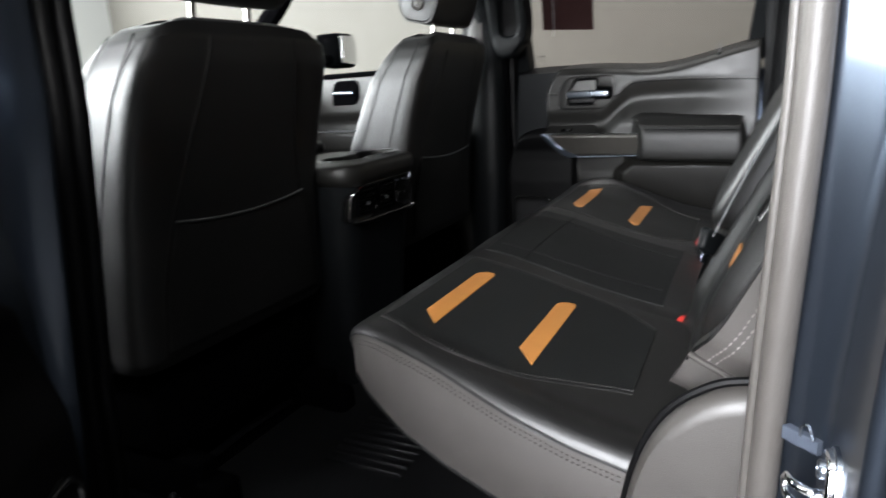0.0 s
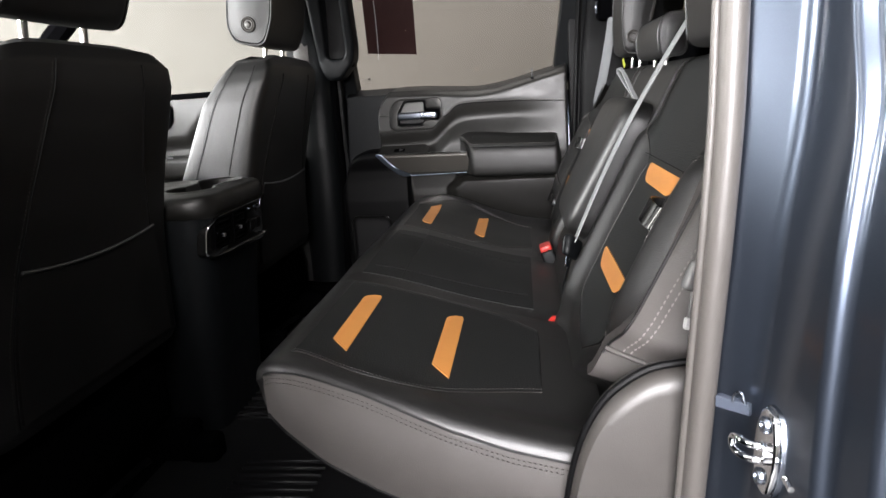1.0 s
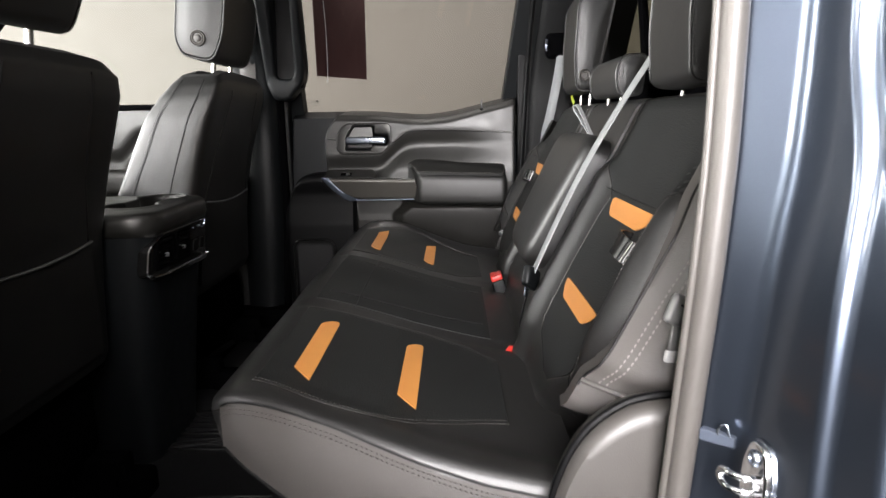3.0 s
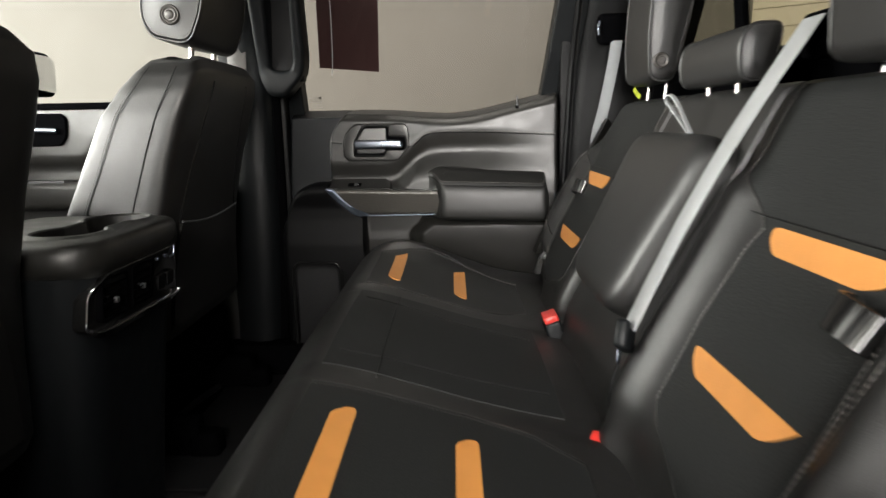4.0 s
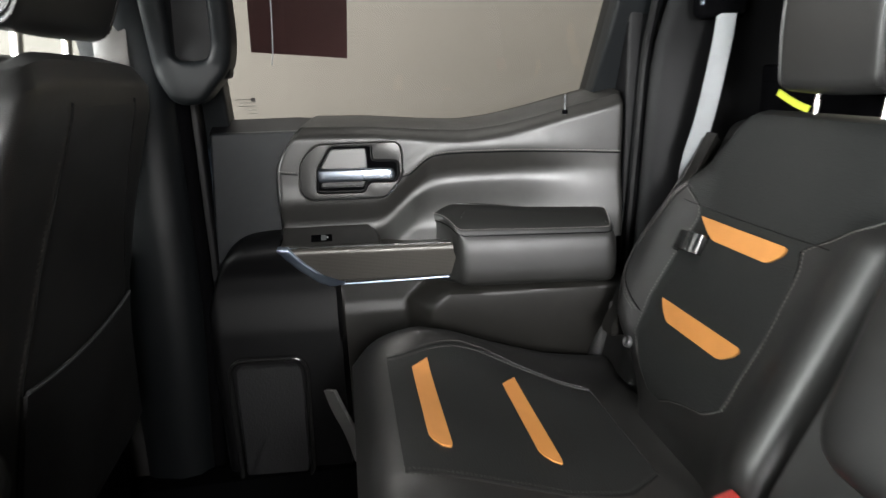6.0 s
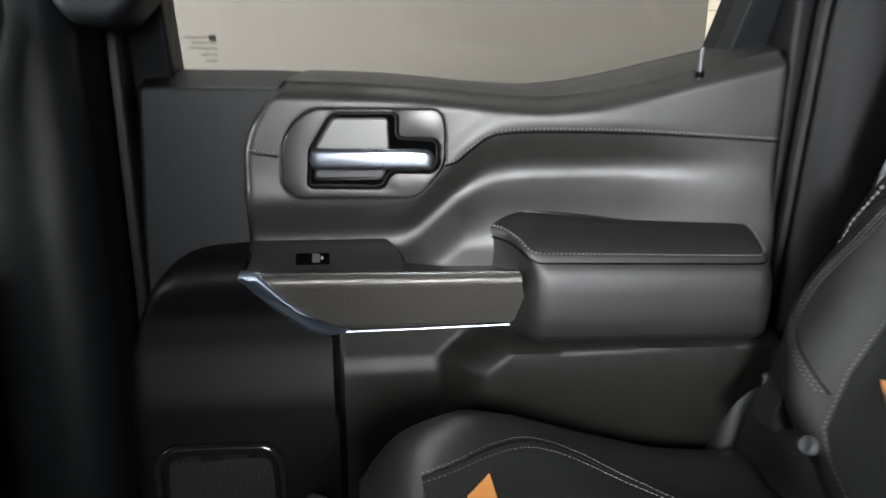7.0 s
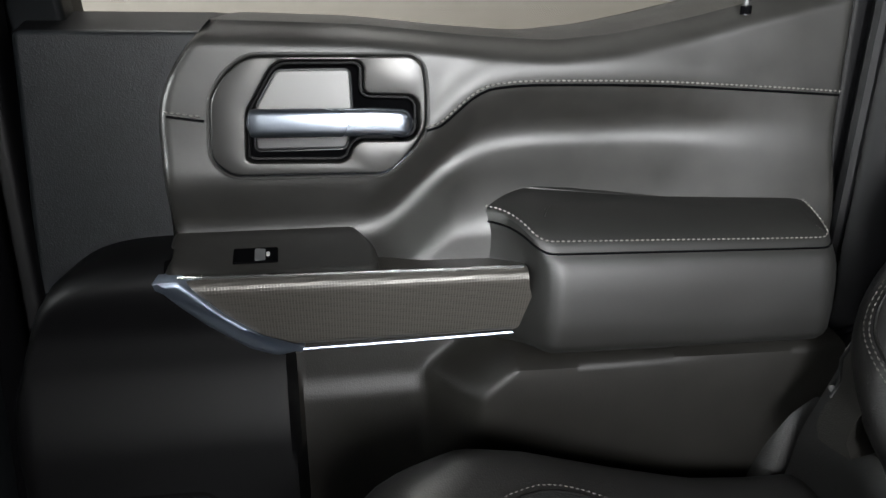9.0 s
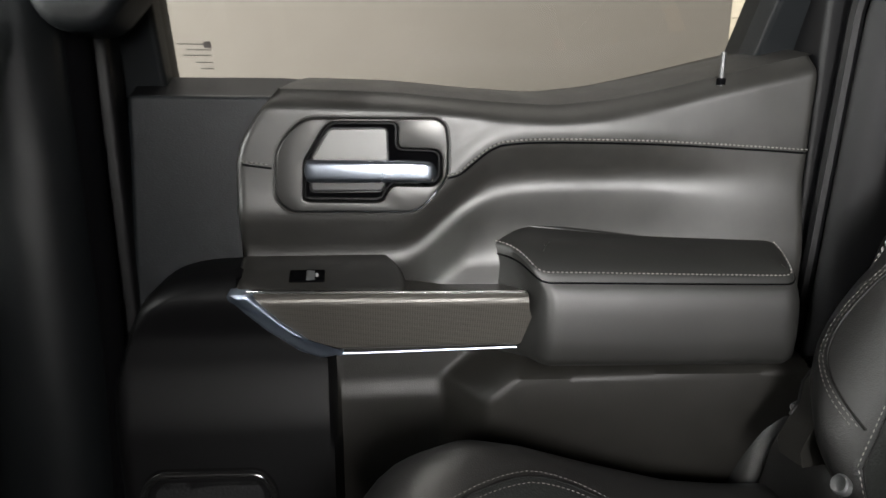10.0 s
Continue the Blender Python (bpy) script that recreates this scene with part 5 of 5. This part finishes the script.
        p = c + SLOPE_S * v + SLOPE_N * (d - 0.002)
        return Vector((p.x, u * w, p.z))
    arm = part("folding_armrest", pillow(P, 0.152, 0.133, 0.050, 4.2, 30, 0.22, 0.02), LEATHER, t, "black leather armrest folded up")
    ln = [P(0.150 * math.copysign(abs(math.cos(q)) ** 0.3, math.cos(q)) * 0.985, 0.133 * math.copysign(abs(math.sin(q)) ** 0.3, math.sin(q)) * 0.985, 0.006) for q in [2 * math.pi * i / 80 for i in range(80)]]
    part("piping", tube(ln, 0.002, 6, True), SOFTBLACK, arm)
    part("strap_loop", ribbon(smooth_path([(0.462, 0.000, 0.636), (0.447, 0.010, 0.664), (0.436, 0.026, 0.686), (0.431, 0.036, 0.697), (0.430, 0.030, 0.705), (0.433, 0.016, 0.703), (0.440, 0.006, 0.688), (0.450, 0.002, 0.664), (0.463, -0.002, 0.637)], 6), (0.75, 0.6, 0.2), 0.009, 0.0016), WEB, arm, "grey pull loop")
    # middle headrest
    hc = Vector((0.505, 0.018, 0.754))

    sec = rounded([Vector(p) for p in ((0.024, 0.036), (-0.020, 0.034), (-0.028, 0.004), (-0.018, -0.036), (0.024, -0.036))], 0.014, 5)
    hr = head_block(sec, lambda x, v, u: hc + Vector((x + 0.10 * v, u, v)), 0.108, t, "low black leather middle headrest")
    for k in (-1, 1):
        part("post", tube([hc + Vector((0.0, k * 0.05, -0.075)), hc + Vector((0.0, k * 0.05, -0.035))], 0.004, 10), STEEL, hr, "chrome headrest post")
    return t


bench()


def side_cover():
    """Moulded covers beside the cushion's ends."""
    for s in (-1, 1):
        t = thing("seat_side_cover", "dark grey moulded cover beside the rear seat", "trim panel", "covers beside the bench")
        poly = []
        arch = smooth_path([(0.262, 0.03, 0), (0.270, 0.20, 0), (0.283, 0.30, 0), (0.308, 0.365, 0), (0.345, 0.400, 0), (0.385, 0.412, 0), (0.46, 0.415, 0)], 6)
        shift = 0.034 if s > 0 else 0.0
        poly = resample([Vector((p.x + shift, p.y)) for p in arch] + [Vector((0.46 + shift, 0.03))], 90, (0.262 + shift, 0.03))
        mid = sum(poly, Vector((0, 0))) / len(poly)
        rings = []
        for k, d in ((0.4, 0.0), (0.8, 0.0), (0.93, 0.001), (0.98, 0.006), (1.0, 0.016), (1.0, 0.034), (0.985, 0.043), (0.95, 0.049), (0.90, 0.050), (0.6, 0.051), (0.3, 0.051)):
            rings.append([Vector((q.x, s * (0.640 + d), q.y)) for q in (mid + (p - mid) * k for p in poly)])
        # One kind of cover: near side coloured as lit, far side as shaded.
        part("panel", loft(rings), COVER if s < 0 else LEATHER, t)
        part("edge_piping", tube([Vector((p.x + shift, s * 0.672, p.y + 0.004)) for p in arch[6:]], 0.004, 8), PLASTIC, t)


side_cover()


# ---- belts ----
def belts():
    t = thing("middle_seat_belt", "grey seat belt running across the backrest", "seat belt")
    a, b = Vector((0.512, -0.203, 0.774)), Vector((0.330, -0.194, 0.424))
    pts = [lerp(a, b, k) + SLOPE_N * (0.006 + 0.010 * math.sin(math.pi * k)) for k in span(0, 1, 12)]
    part("webbing", ribbon(pts, (0.15, 1, 0.2), 0.046, 0.0016), WEB, t, "grey woven webbing")
    part("guide", box(0.512, 0.56, -0.24, -0.165, 0.735, 0.785, 0.008), SOFTBLACK, t)
    part("tongue", turned(box(-0.028, 0.028, -0.008, 0.008, -0.020, 0.016, 0.006), pose(0.320, -0.190, 0.414, 0, 26, 62)), PILLAR, t, "black belt tongue")
    part("latch_plate", turned(box(-0.008, 0.008, -0.0012, 0.0012, -0.034, -0.012, 0.001, 1), pose(0.316, -0.188, 0.412, 0, 26, 62)), SATIN, t, "steel latch plate")
    part("lower_webbing", ribbon(smooth_path([(0.326, -0.180, 0.416), (0.314, -0.184, 0.38), (0.304, -0.190, 0.34), (0.304, -0.195, 0.30)], 5), (0.3, 1, 0.1), 0.026, 0.0016), PILLAR, t)
    t = thing("outer_seat_belt", "grey seat belt hanging at the rear quarter trim", "seat belt")
    pts = smooth_path([(0.497, 0.604, 0.852), (0.489, 0.600, 0.80), (0.470, 0.598, 0.70), (0.456, 0.606, 0.63), (0.462, 0.622, 0.58), (0.480, 0.630, 0.54)], 6)
    part("webbing", ribbon(pts, (0.8, -0.6, 0.0), 0.028, 0.0016), WEB_SHADED, t, "grey woven webbing")
    part("guide", box(0.455, 0.54, 0.606, 0.640, 0.845, 0.915, 0.015, 4), SOFTBLACK, t, "black belt guide")
    part("guide_slot", tube(smooth_path([(0.456, 0.604, 0.865), (0.454, 0.602, 0.880), (0.457, 0.604, 0.895)], 4), 0.0035, 8), SATIN, t, "bright guide edge")
    t = thing("outer_seat_belt", "grey seat belt with metal tongue beside the near bolster", "seat belt")
    pts = smooth_path([(0.490, -0.630, 0.80), (0.470, -0.652, 0.62), (0.452, -0.660, 0.56), (0.430, -0.660, 0.515), (0.415, -0.662, 0.497)], 6)
    part("webbing", ribbon(pts, (1, -0.3, 0), 0.03, 0.0016), WEB, t, "grey woven webbing")
    tg = part("tongue", turned(box(-0.017, 0.017, -0.005, 0.005, -0.015, 0.015, 0.0048), pose(0.404, -0.668, 0.499, 0, 25, 20)), ASH, t, "grey belt tongue")
    part("tongue_slot", turned(box(-0.009, 0.009, -0.0056, 0.0056, 0.004, 0.007, 0.0012, 2), pose(0.404, -0.668, 0.499, 0, 25, 20)), SOFTBLACK, tg)
    part("latch_plate", turned(box(-0.008, 0.008, -0.0015, 0.0015, -0.046, -0.012, 0.001, 1), pose(0.403, -0.669, 0.499, 0, 8, 20)), ASH, t, "steel latch plate")
    part("latch_tip", turned(box(-0.010, 0.010, -0.003, 0.003, -0.050, -0.038, 0.002, 2), pose(0.403, -0.669, 0.499, 0, 8, 20)), PALE, t, "pale latch tip")
    # buckles
    for x, y, z, rz, lab in ((0.286, 0.180, 0.320, 0, "grey belt buckle with red button"), (0.292, -0.214, 0.286, 60, "grey belt buckle with red button")):
        k = thing("belt_buckle", lab, "belt buckle", "buckles at the bench")
        m = pose(x, y, z, 0, -18, rz) @ Matrix.Diagonal((*[0.8 if rz else 1.1] * 3, 1))
        part("body", turned(box(-0.014, 0.014, -0.022, 0.022, -0.075, -0.002, 0.005), m), PILLAR, k)
        part("red_button", turned(box(-0.012, 0.012, -0.020, 0.020, -0.004, 0.008, 0.003), m), RED, k, "red release button")


belts()


# ---- front seats ----
def front_seat(s, group):
    t = thing("bucket_seat", "black leather front seat with stitched backrest", "car seat", group)
    yc = 0.412 if s > 0 else -0.392
    sec = [(0.262, -0.455, -0.62, 0.215), (0.268, -0.438, -0.64, 0.228), (0.285, -0.431, -0.655, 0.235), (0.32, -0.430, -0.655, 0.236), (0.40, -0.424, -0.642, 0.232), (0.50, -0.412, -0.617, 0.226), (0.60, -0.388, -0.567, 0.222), (0.68, -0.362, -0.527, 0.216), (0.73, -0.345, -0.487, 0.205), (0.762, -0.340, -0.460, 0.192), (0.782, -0.350, -0.440, 0.172), (0.790, -0.372, -0.420, 0.14)]
    if s > 0:
        sec = [(z + 0.018 * step(0.5, 0.76, z), xb, xf, 0.95 * h) for z, xb, xf, h in sec]
    rings = []
    for z, xb, xf, h in sec:
        n = 72
        ring = []
        for i in range(n):
            q = 2 * math.pi * i / n
            cx, hx = (xb + xf) / 2, (xb - xf) / 2
            ex = math.copysign(abs(math.cos(q)) ** 0.24, math.cos(q))
            ey = math.copysign(abs(math.sin(q)) ** 0.20, math.sin(q))
            dip = 0.015 * (1 - abs(ey) ** 4) if ex < 0 and z < 0.74 else 0
            lift = -0.012 * abs(ey) ** 6 * step(0.7, 0.79, z)
            ring.append(Vector((cx + ex * hx + dip, yc + ey * h, z + lift)))
        rings.append(ring)
    fine = []
    for i in range(len(rings) - 1):
        for k in range(4):
            fine.append([a.lerp(b, k / 4) for a, b in zip(rings[i], rings[i + 1])])
    fine.append(rings[-1])
    bk = part("backrest", loft(fine), LEATHER, t, "black leather backrest")

    def surf(y, z, lift=0.0):
        x = curve([(a, b) for a, b, _, _ in sec], z)
        w = curve([(a, h) for a, _, _, h in sec], z)
        f_ = curve([(a, c) for a, _, c, _ in sec], z)
        k = min(0.995, abs(y - yc) / w)
        return Vector(((x + f_) / 2 + (x - f_) / 2 * (1 - k ** 10) ** 0.12 + lift, y, z))
    def wide(z):
        return soft([(0.28, 0.186), (0.40, 0.174), (0.495, 0.150), (0.60, 0.122), (0.73, 0.096), (0.8, 0.088)], z)
    f = lambda a, b: (yc + (a - 0.5) * 2 * wide(lerp(0.30, 0.755, b)), lerp(0.30, 0.755, b))
    part("back_panel", patch(surf, f, 20, 40, 0.0015), LEATHER, bk, "smooth black seat back panel")
    f = lambda a, b: (yc + (a - 0.5) * 2 * (wide(lerp(0.295, 0.49, b)) - 0.002), lerp(0.295, 0.492 - 0.012 * (1 - (2 * a - 1) ** 2), b))
    part("map_pocket", patch(surf, f, 20, 24, 0.006), LEATHER, bk, "black map pocket")
    ln = [surf(yc + (a - 0.5) * 2 * 0.151, 0.496 - 0.012 * (1 - (2 * a - 1) ** 2), 0.0075) for a in span(0, 1, 24)]
    part("pocket_piping", tube(ln, 0.0024, 8), GUNMETAL, bk, "grey pocket edging")
    for k in (-1, 1):
        part("seam", tube([surf(yc + k * (wide(z) + 0.001), z, 0.0015) for z in span(0.29, 0.76, 30)], 0.0013, 6), SEAM_BLACK, bk)
        part("stitching", stitches([surf(yc + k * (wide(z) + 0.006), z, 0.0008) for z in span(0.29, 0.76, 30)], 0.006, 0.0045, 0.0007), COVER, bk, "grey thread")
    # side seam of the bolsters
    for e in (-1, 1):
        side = []
        for z, xb, xf, h in sec[1:-2]:
            side.append(Vector((lerp(xb, xf, 0.74), yc + e * (h + 0.0015), z)))
        part("stitching", stitches(smooth_path(side, 6), 0.006, 0.004, 0.0006), COVER, bk, "grey thread")
        part("seam", tube([q + Vector((0.005, 0, 0)) for q in smooth_path(side, 6)], 0.0009, 6), SEAM_BLACK, bk)
        side = [Vector((lerp(xb, xf, 0.30), yc + e * (h * 0.999 + 0.0008), z)) for z, xb, xf, h in sec[1:-2]]
        part("seam", tube(smooth_path(side, 6), 0.0012, 6), SEAM_BLACK, bk)
    # headrest
    hc = Vector((-0.398, yc + (0.017 if s > 0 else 0.0), 0.927 if s > 0 else 0.915))
    R = pose(0, 0, 0, 0, 12, 0).to_3x3()

    def P(u, v, d):
        return hc + R @ Vector((d, u, v))
    sec2 = rounded([Vector(p) for p in ((0.030, 0.098), (-0.050, 0.098), (-0.066, 0.05), (-0.058, -0.06), (-0.035, -0.096), (0.040, -0.096), (0.054, -0.03), (0.048, 0.06))], 0.024, 5)
    hr = head_block(sec2, lambda x, v, u: P(u, v, x), 0.125, t, "black leather headrest with side button")
    for k in (-1, 1):
        part("post", tube([hc + Vector((-0.01, k * 0.06, -0.16)), hc + Vector((0.0, k * 0.06, -0.08))], 0.0055, 10), STEEL, hr, "chrome headrest post")
    b = hc + Vector((-0.010, -s * 0.1285, -0.048 if s > 0 else -0.035))
    ring = [[b + Vector((r * math.cos(q), -s * d, r * math.sin(q))) for q in [2 * math.pi * i / 20 for i in range(20)]] for r, d in ((0.0185, -0.006), (0.0185, 0.003), (0.017, 0.0055), (0.0145, 0.0035), (0.0125, 0.0055), (0.0105, 0.0035), (0.0085, 0.0035), (0.0065, 0.006), (0.003, 0.0068))]
    part("button", loft(ring), COVER, hr, "round release button")
    # cushion and base
    part("seat_cushion", box(-1.0, -0.60, yc - 0.235, yc + 0.235, 0.20, 0.36, 0.05, 5), LEATHER, t)
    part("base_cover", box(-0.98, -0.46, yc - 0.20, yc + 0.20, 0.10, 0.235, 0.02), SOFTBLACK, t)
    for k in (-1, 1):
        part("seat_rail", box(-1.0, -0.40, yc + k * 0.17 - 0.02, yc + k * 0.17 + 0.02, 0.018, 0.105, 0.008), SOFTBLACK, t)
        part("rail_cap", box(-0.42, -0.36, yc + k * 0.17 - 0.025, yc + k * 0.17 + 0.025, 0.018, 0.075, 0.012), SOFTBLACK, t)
    return t


front_seat(1, "front seats")
front_seat(-1, "front seats")


def front_belt():
    t = thing("front_seat_belt", "grey seat belt hanging at the door pillar", "seat belt")
    # Webbing given a darker grey to offset the strong corner light.
    part("webbing", ribbon([(-0.408, 0.655, 1.05), (-0.410, 0.672, 0.90), (-0.416, 0.680, 0.79), (-0.50, 0.69, 0.6)], (1, 0.1, 0), 0.046, 0.0016), COVER, t, "grey woven webbing")


front_belt()


# ---- console between the front seats ----
def console():
    t = thing("centre_console", "black centre console with cup holders and rear vents", "console")
    y0, y1 = -0.166, 0.128

    def outline(x1, grow, r):
        return rounded([Vector(p) for p in ((-1.05, y0 - grow), (x1, y0 - grow), (x1, y1 + grow), (-1.05, y1 + grow))], r, 8)

    rings = []
    for z, x1, g, r in ((0.02, -0.40, -0.03, 0.05), (0.20, -0.385, -0.02, 0.055), (0.38, -0.366, -0.008, 0.06), (0.474, -0.352, 0.0, 0.06), (0.486, -0.350, 0.001, 0.06), (0.488, -0.356, -0.005, 0.06)):
        rings.append([Vector((p.x, p.y, z)) for p in outline(x1, g, r)])
    part("body", loft(rings), GRAINED, t)

    def P(u, v, d):
        k = min(1, max(0, (abs(u + 0.02) - 0.085) / 0.065))
        return Vector((-0.353 + d - 0.020 * k * k + 0.10 * (v - 0.45), u, v))
    poly = rounded([Vector(p) for p in ((-0.142, 0.405), (0.088, 0.402), (0.095, 0.412), (0.095, 0.470), (0.085, 0.486), (-0.122, 0.486), (-0.154, 0.464), (-0.157, 0.415))], 0.010, 4)
    poly = resample(poly, 120, (-0.164, 0.44))
    vp = part("vent_panel", plate(poly, P, -0.012, 0.006, 0.002), GLOSS, t, "gloss black rear vent panel")
    rim = lambda pts, r, lab: part("chrome_rim", tube([P(p.x, p.y, 0.0065) for p in pts], r, 8), CHROME, vp, lab)
    left = [p for p in poly if p.x < -0.118 and p.y > 0.41]
    left.sort(key=lambda p: math.atan2(p.y - 0.45, p.x + 0.03) % (2 * math.pi), reverse=True)
    rim(left, 0.0018, "thin chrome edge")
    part("chrome_edge", ribbon(smooth_path([P(u, z, 0.008) for u, z in ((-0.151, 0.412), (-0.139, 0.406), (-0.10, 0.4045), (0.0, 0.4035), (0.082, 0.4025), (0.091, 0.409))], 4), (0.35, 0, 1), 0.0085, 0.004), CHROME, vp, "chrome lower edge")
    for u in (-0.105, -0.030):
        v_ = part("vent", frame_plate(rounded([Vector((u - 0.030, 0.420)), Vector((u + 0.030, 0.420)), Vector((u + 0.030, 0.480)), Vector((u - 0.030, 0.480))], 0.005), rounded([Vector((u - 0.026, 0.424)), Vector((u + 0.026, 0.424)), Vector((u + 0.026, 0.476)), Vector((u - 0.026, 0.476))], 0.004), P, 0.0, 0.0070, 0.001, 2), SOFTBLACK, vp)
        for k in range(4):
            z = 0.432 + 0.012 * k
            part("slat", ribbon([P(u - 0.025, z, 0.006), P(u + 0.025, z, 0.006)], (0.8, 0, 0.6), 0.007, 0.0012), SOFTBLACK, v_)
        part("vent_knob", plate(rounded([Vector((u - 0.003, 0.441)), Vector((u + 0.003, 0.441)), Vector((u + 0.003, 0.448)), Vector((u - 0.003, 0.448))], 0.001), P, 0.004, 0.010, 0.001), GUNMETAL, v_)
    for u, w in ((0.030, 0.024), (0.060, 0.022)):
        part("socket", plate(rounded([Vector((u - w / 2, 0.425)), Vector((u + w / 2, 0.425)), Vector((u + w / 2, 0.447)), Vector((u - w / 2, 0.447))], 0.003), P, 0.0, 0.008, 0.001), PLASTIC, vp)
    for u in (0.018, 0.046):
        part("socket_key", plate(rounded([Vector((u - 0.004, 0.472)), Vector((u + 0.004, 0.472)), Vector((u + 0.004, 0.476)), Vector((u - 0.004, 0.476))], 0.0008), P, 0.004, 0.0085, 0.0006), SATIN, vp)
    part("socket_key", tube(smooth_path([P(0.058, 0.470, 0.007), P(0.070, 0.472, 0.008), P(0.072, 0.486, 0.008)], 4), 0.0016, 6), SATIN, vp)
    # rounded top with two joined cup wells
    cx, ya, yb, r, w = -0.428, -0.060, 0.072, 0.047, 0.030
    al = math.asin(w / r)
    well = [Vector((cx + r * math.sin(q), ya - r * math.cos(q))) for q in span(-(math.pi - al), math.pi - al, 30)]
    well += [Vector((cx - r * math.sin(q), yb + r * math.cos(q))) for q in span(-(math.pi - al), math.pi - al, 30)]
    top = rounded([Vector(p) for p in ((-0.60, y0 - 0.004), (-0.340, y0 - 0.004), (-0.340, y1 + 0.004), (-0.60, y1 + 0.004))], 0.065, 8)
    n = 144
    o, i_ = resample(top, n, (-0.60, 0.006)), resample(well, n, (cx - w, 0.006))
    if sum(o[k - 1].x * o[k].y - o[k].x * o[k - 1].y for k in range(n)) * sum(i_[k - 1].x * i_[k].y - i_[k].x * i_[k - 1].y for k in range(n)) < 0:
        i_ = [i_[0]] + i_[:0:-1]
    rings = []
    for z, d in ((0.482, 0.010), (0.488, 0.004), (0.500, 0.0), (0.516, 0.001), (0.525, 0.005), (0.529, 0.012)):
        rings.append([Vector((p.x, p.y, z)) for p in inset(o, d)])
    for z, d in ((0.5295, -0.010), (0.5320, -0.006), (0.5325, -0.002), (0.5300, 0.001), (0.49, 0.002), (0.45, 0.004), (0.446, 0.010)):
        rings.append([Vector((p.x, p.y, z)) for p in inset(i_, d)])
    tr = part("cup_tray", loft(rings, True, False), VINYL, t, "black tray with two joined cup wells")
    part("well_floor", plate(inset(i_, 0.004), lambda u, v, d: Vector((u, v, d)), 0.440, 0.448, 0.001, 1), SOFTBLACK, tr)
    part("armrest_lid", box(-0.95, -0.605, y0 + 0.005, y1 - 0.005, 0.526, 0.560, 0.016, 4), LEATHER, t, "black padded lid")


console()


# ---- paper on the far window and small things ----
def sticker():
    t = thing("window_sticker", "dark red paper sheet taped to the far window", "paper sheet")

    def G(u, z, d=0.0):
        return Vector((u, 0.832 + SLOPE * (u + 0.28) - 0.36 * (z - 0.717) - d, z))
    part("sheet", plate([Vector(p) for p in ((-0.234, 0.822), (-0.077, 0.808), (-0.064, 1.032), (-0.219, 1.046))], G, -0.006, -0.004, 0.0005, 1), MAROON, t)
    s = thing("glass_marking", "small printed maker's mark on the far window", "marking")
    for w, z in ((0.034, 0.745), (0.026, 0.7395), (0.030, 0.734), (0.018, 0.727), (0.014, 0.7205)):
        part("mark_bar", plate([Vector((-0.238 - w, z)), Vector((-0.238, z)), Vector((-0.238, z + 0.0010)), Vector((-0.238 - w, z + 0.0010))], G, 0.001, 0.0018, 0.0002, 1), ASH, s)
    part("mark_bar", plate([Vector((-0.2455, 0.742)), Vector((-0.238, 0.742)), Vector((-0.238, 0.7485)), Vector((-0.2455, 0.7485))], G, 0.001, 0.002, 0.0002, 1), COVER, s)
    # Stands in for a reflection in the far window, built as a thin tube.
    c = thing("glass_reflection", "thin pale streak modelled for a reflection in the far window", "cord")
    part("cord", tube(smooth_path([G(-0.186, 1.03, 0.004), G(-0.188, 0.95, 0.004), G(-0.196, 0.84, 0.004), G(-0.202, 0.80, 0.004)], 6), 0.0011, 6), WEB, c)
    y = thing("yellow_tag", "bright yellow tag tucked under the far headrest", "tag")
    part("strip", ribbon(smooth_path([(0.506, 0.480, 0.737), (0.502, 0.44, 0.724), (0.500, 0.41, 0.717)], 4), (0.3, 0, 1), 0.009, 0.0012), YELLOW, y)


sticker()
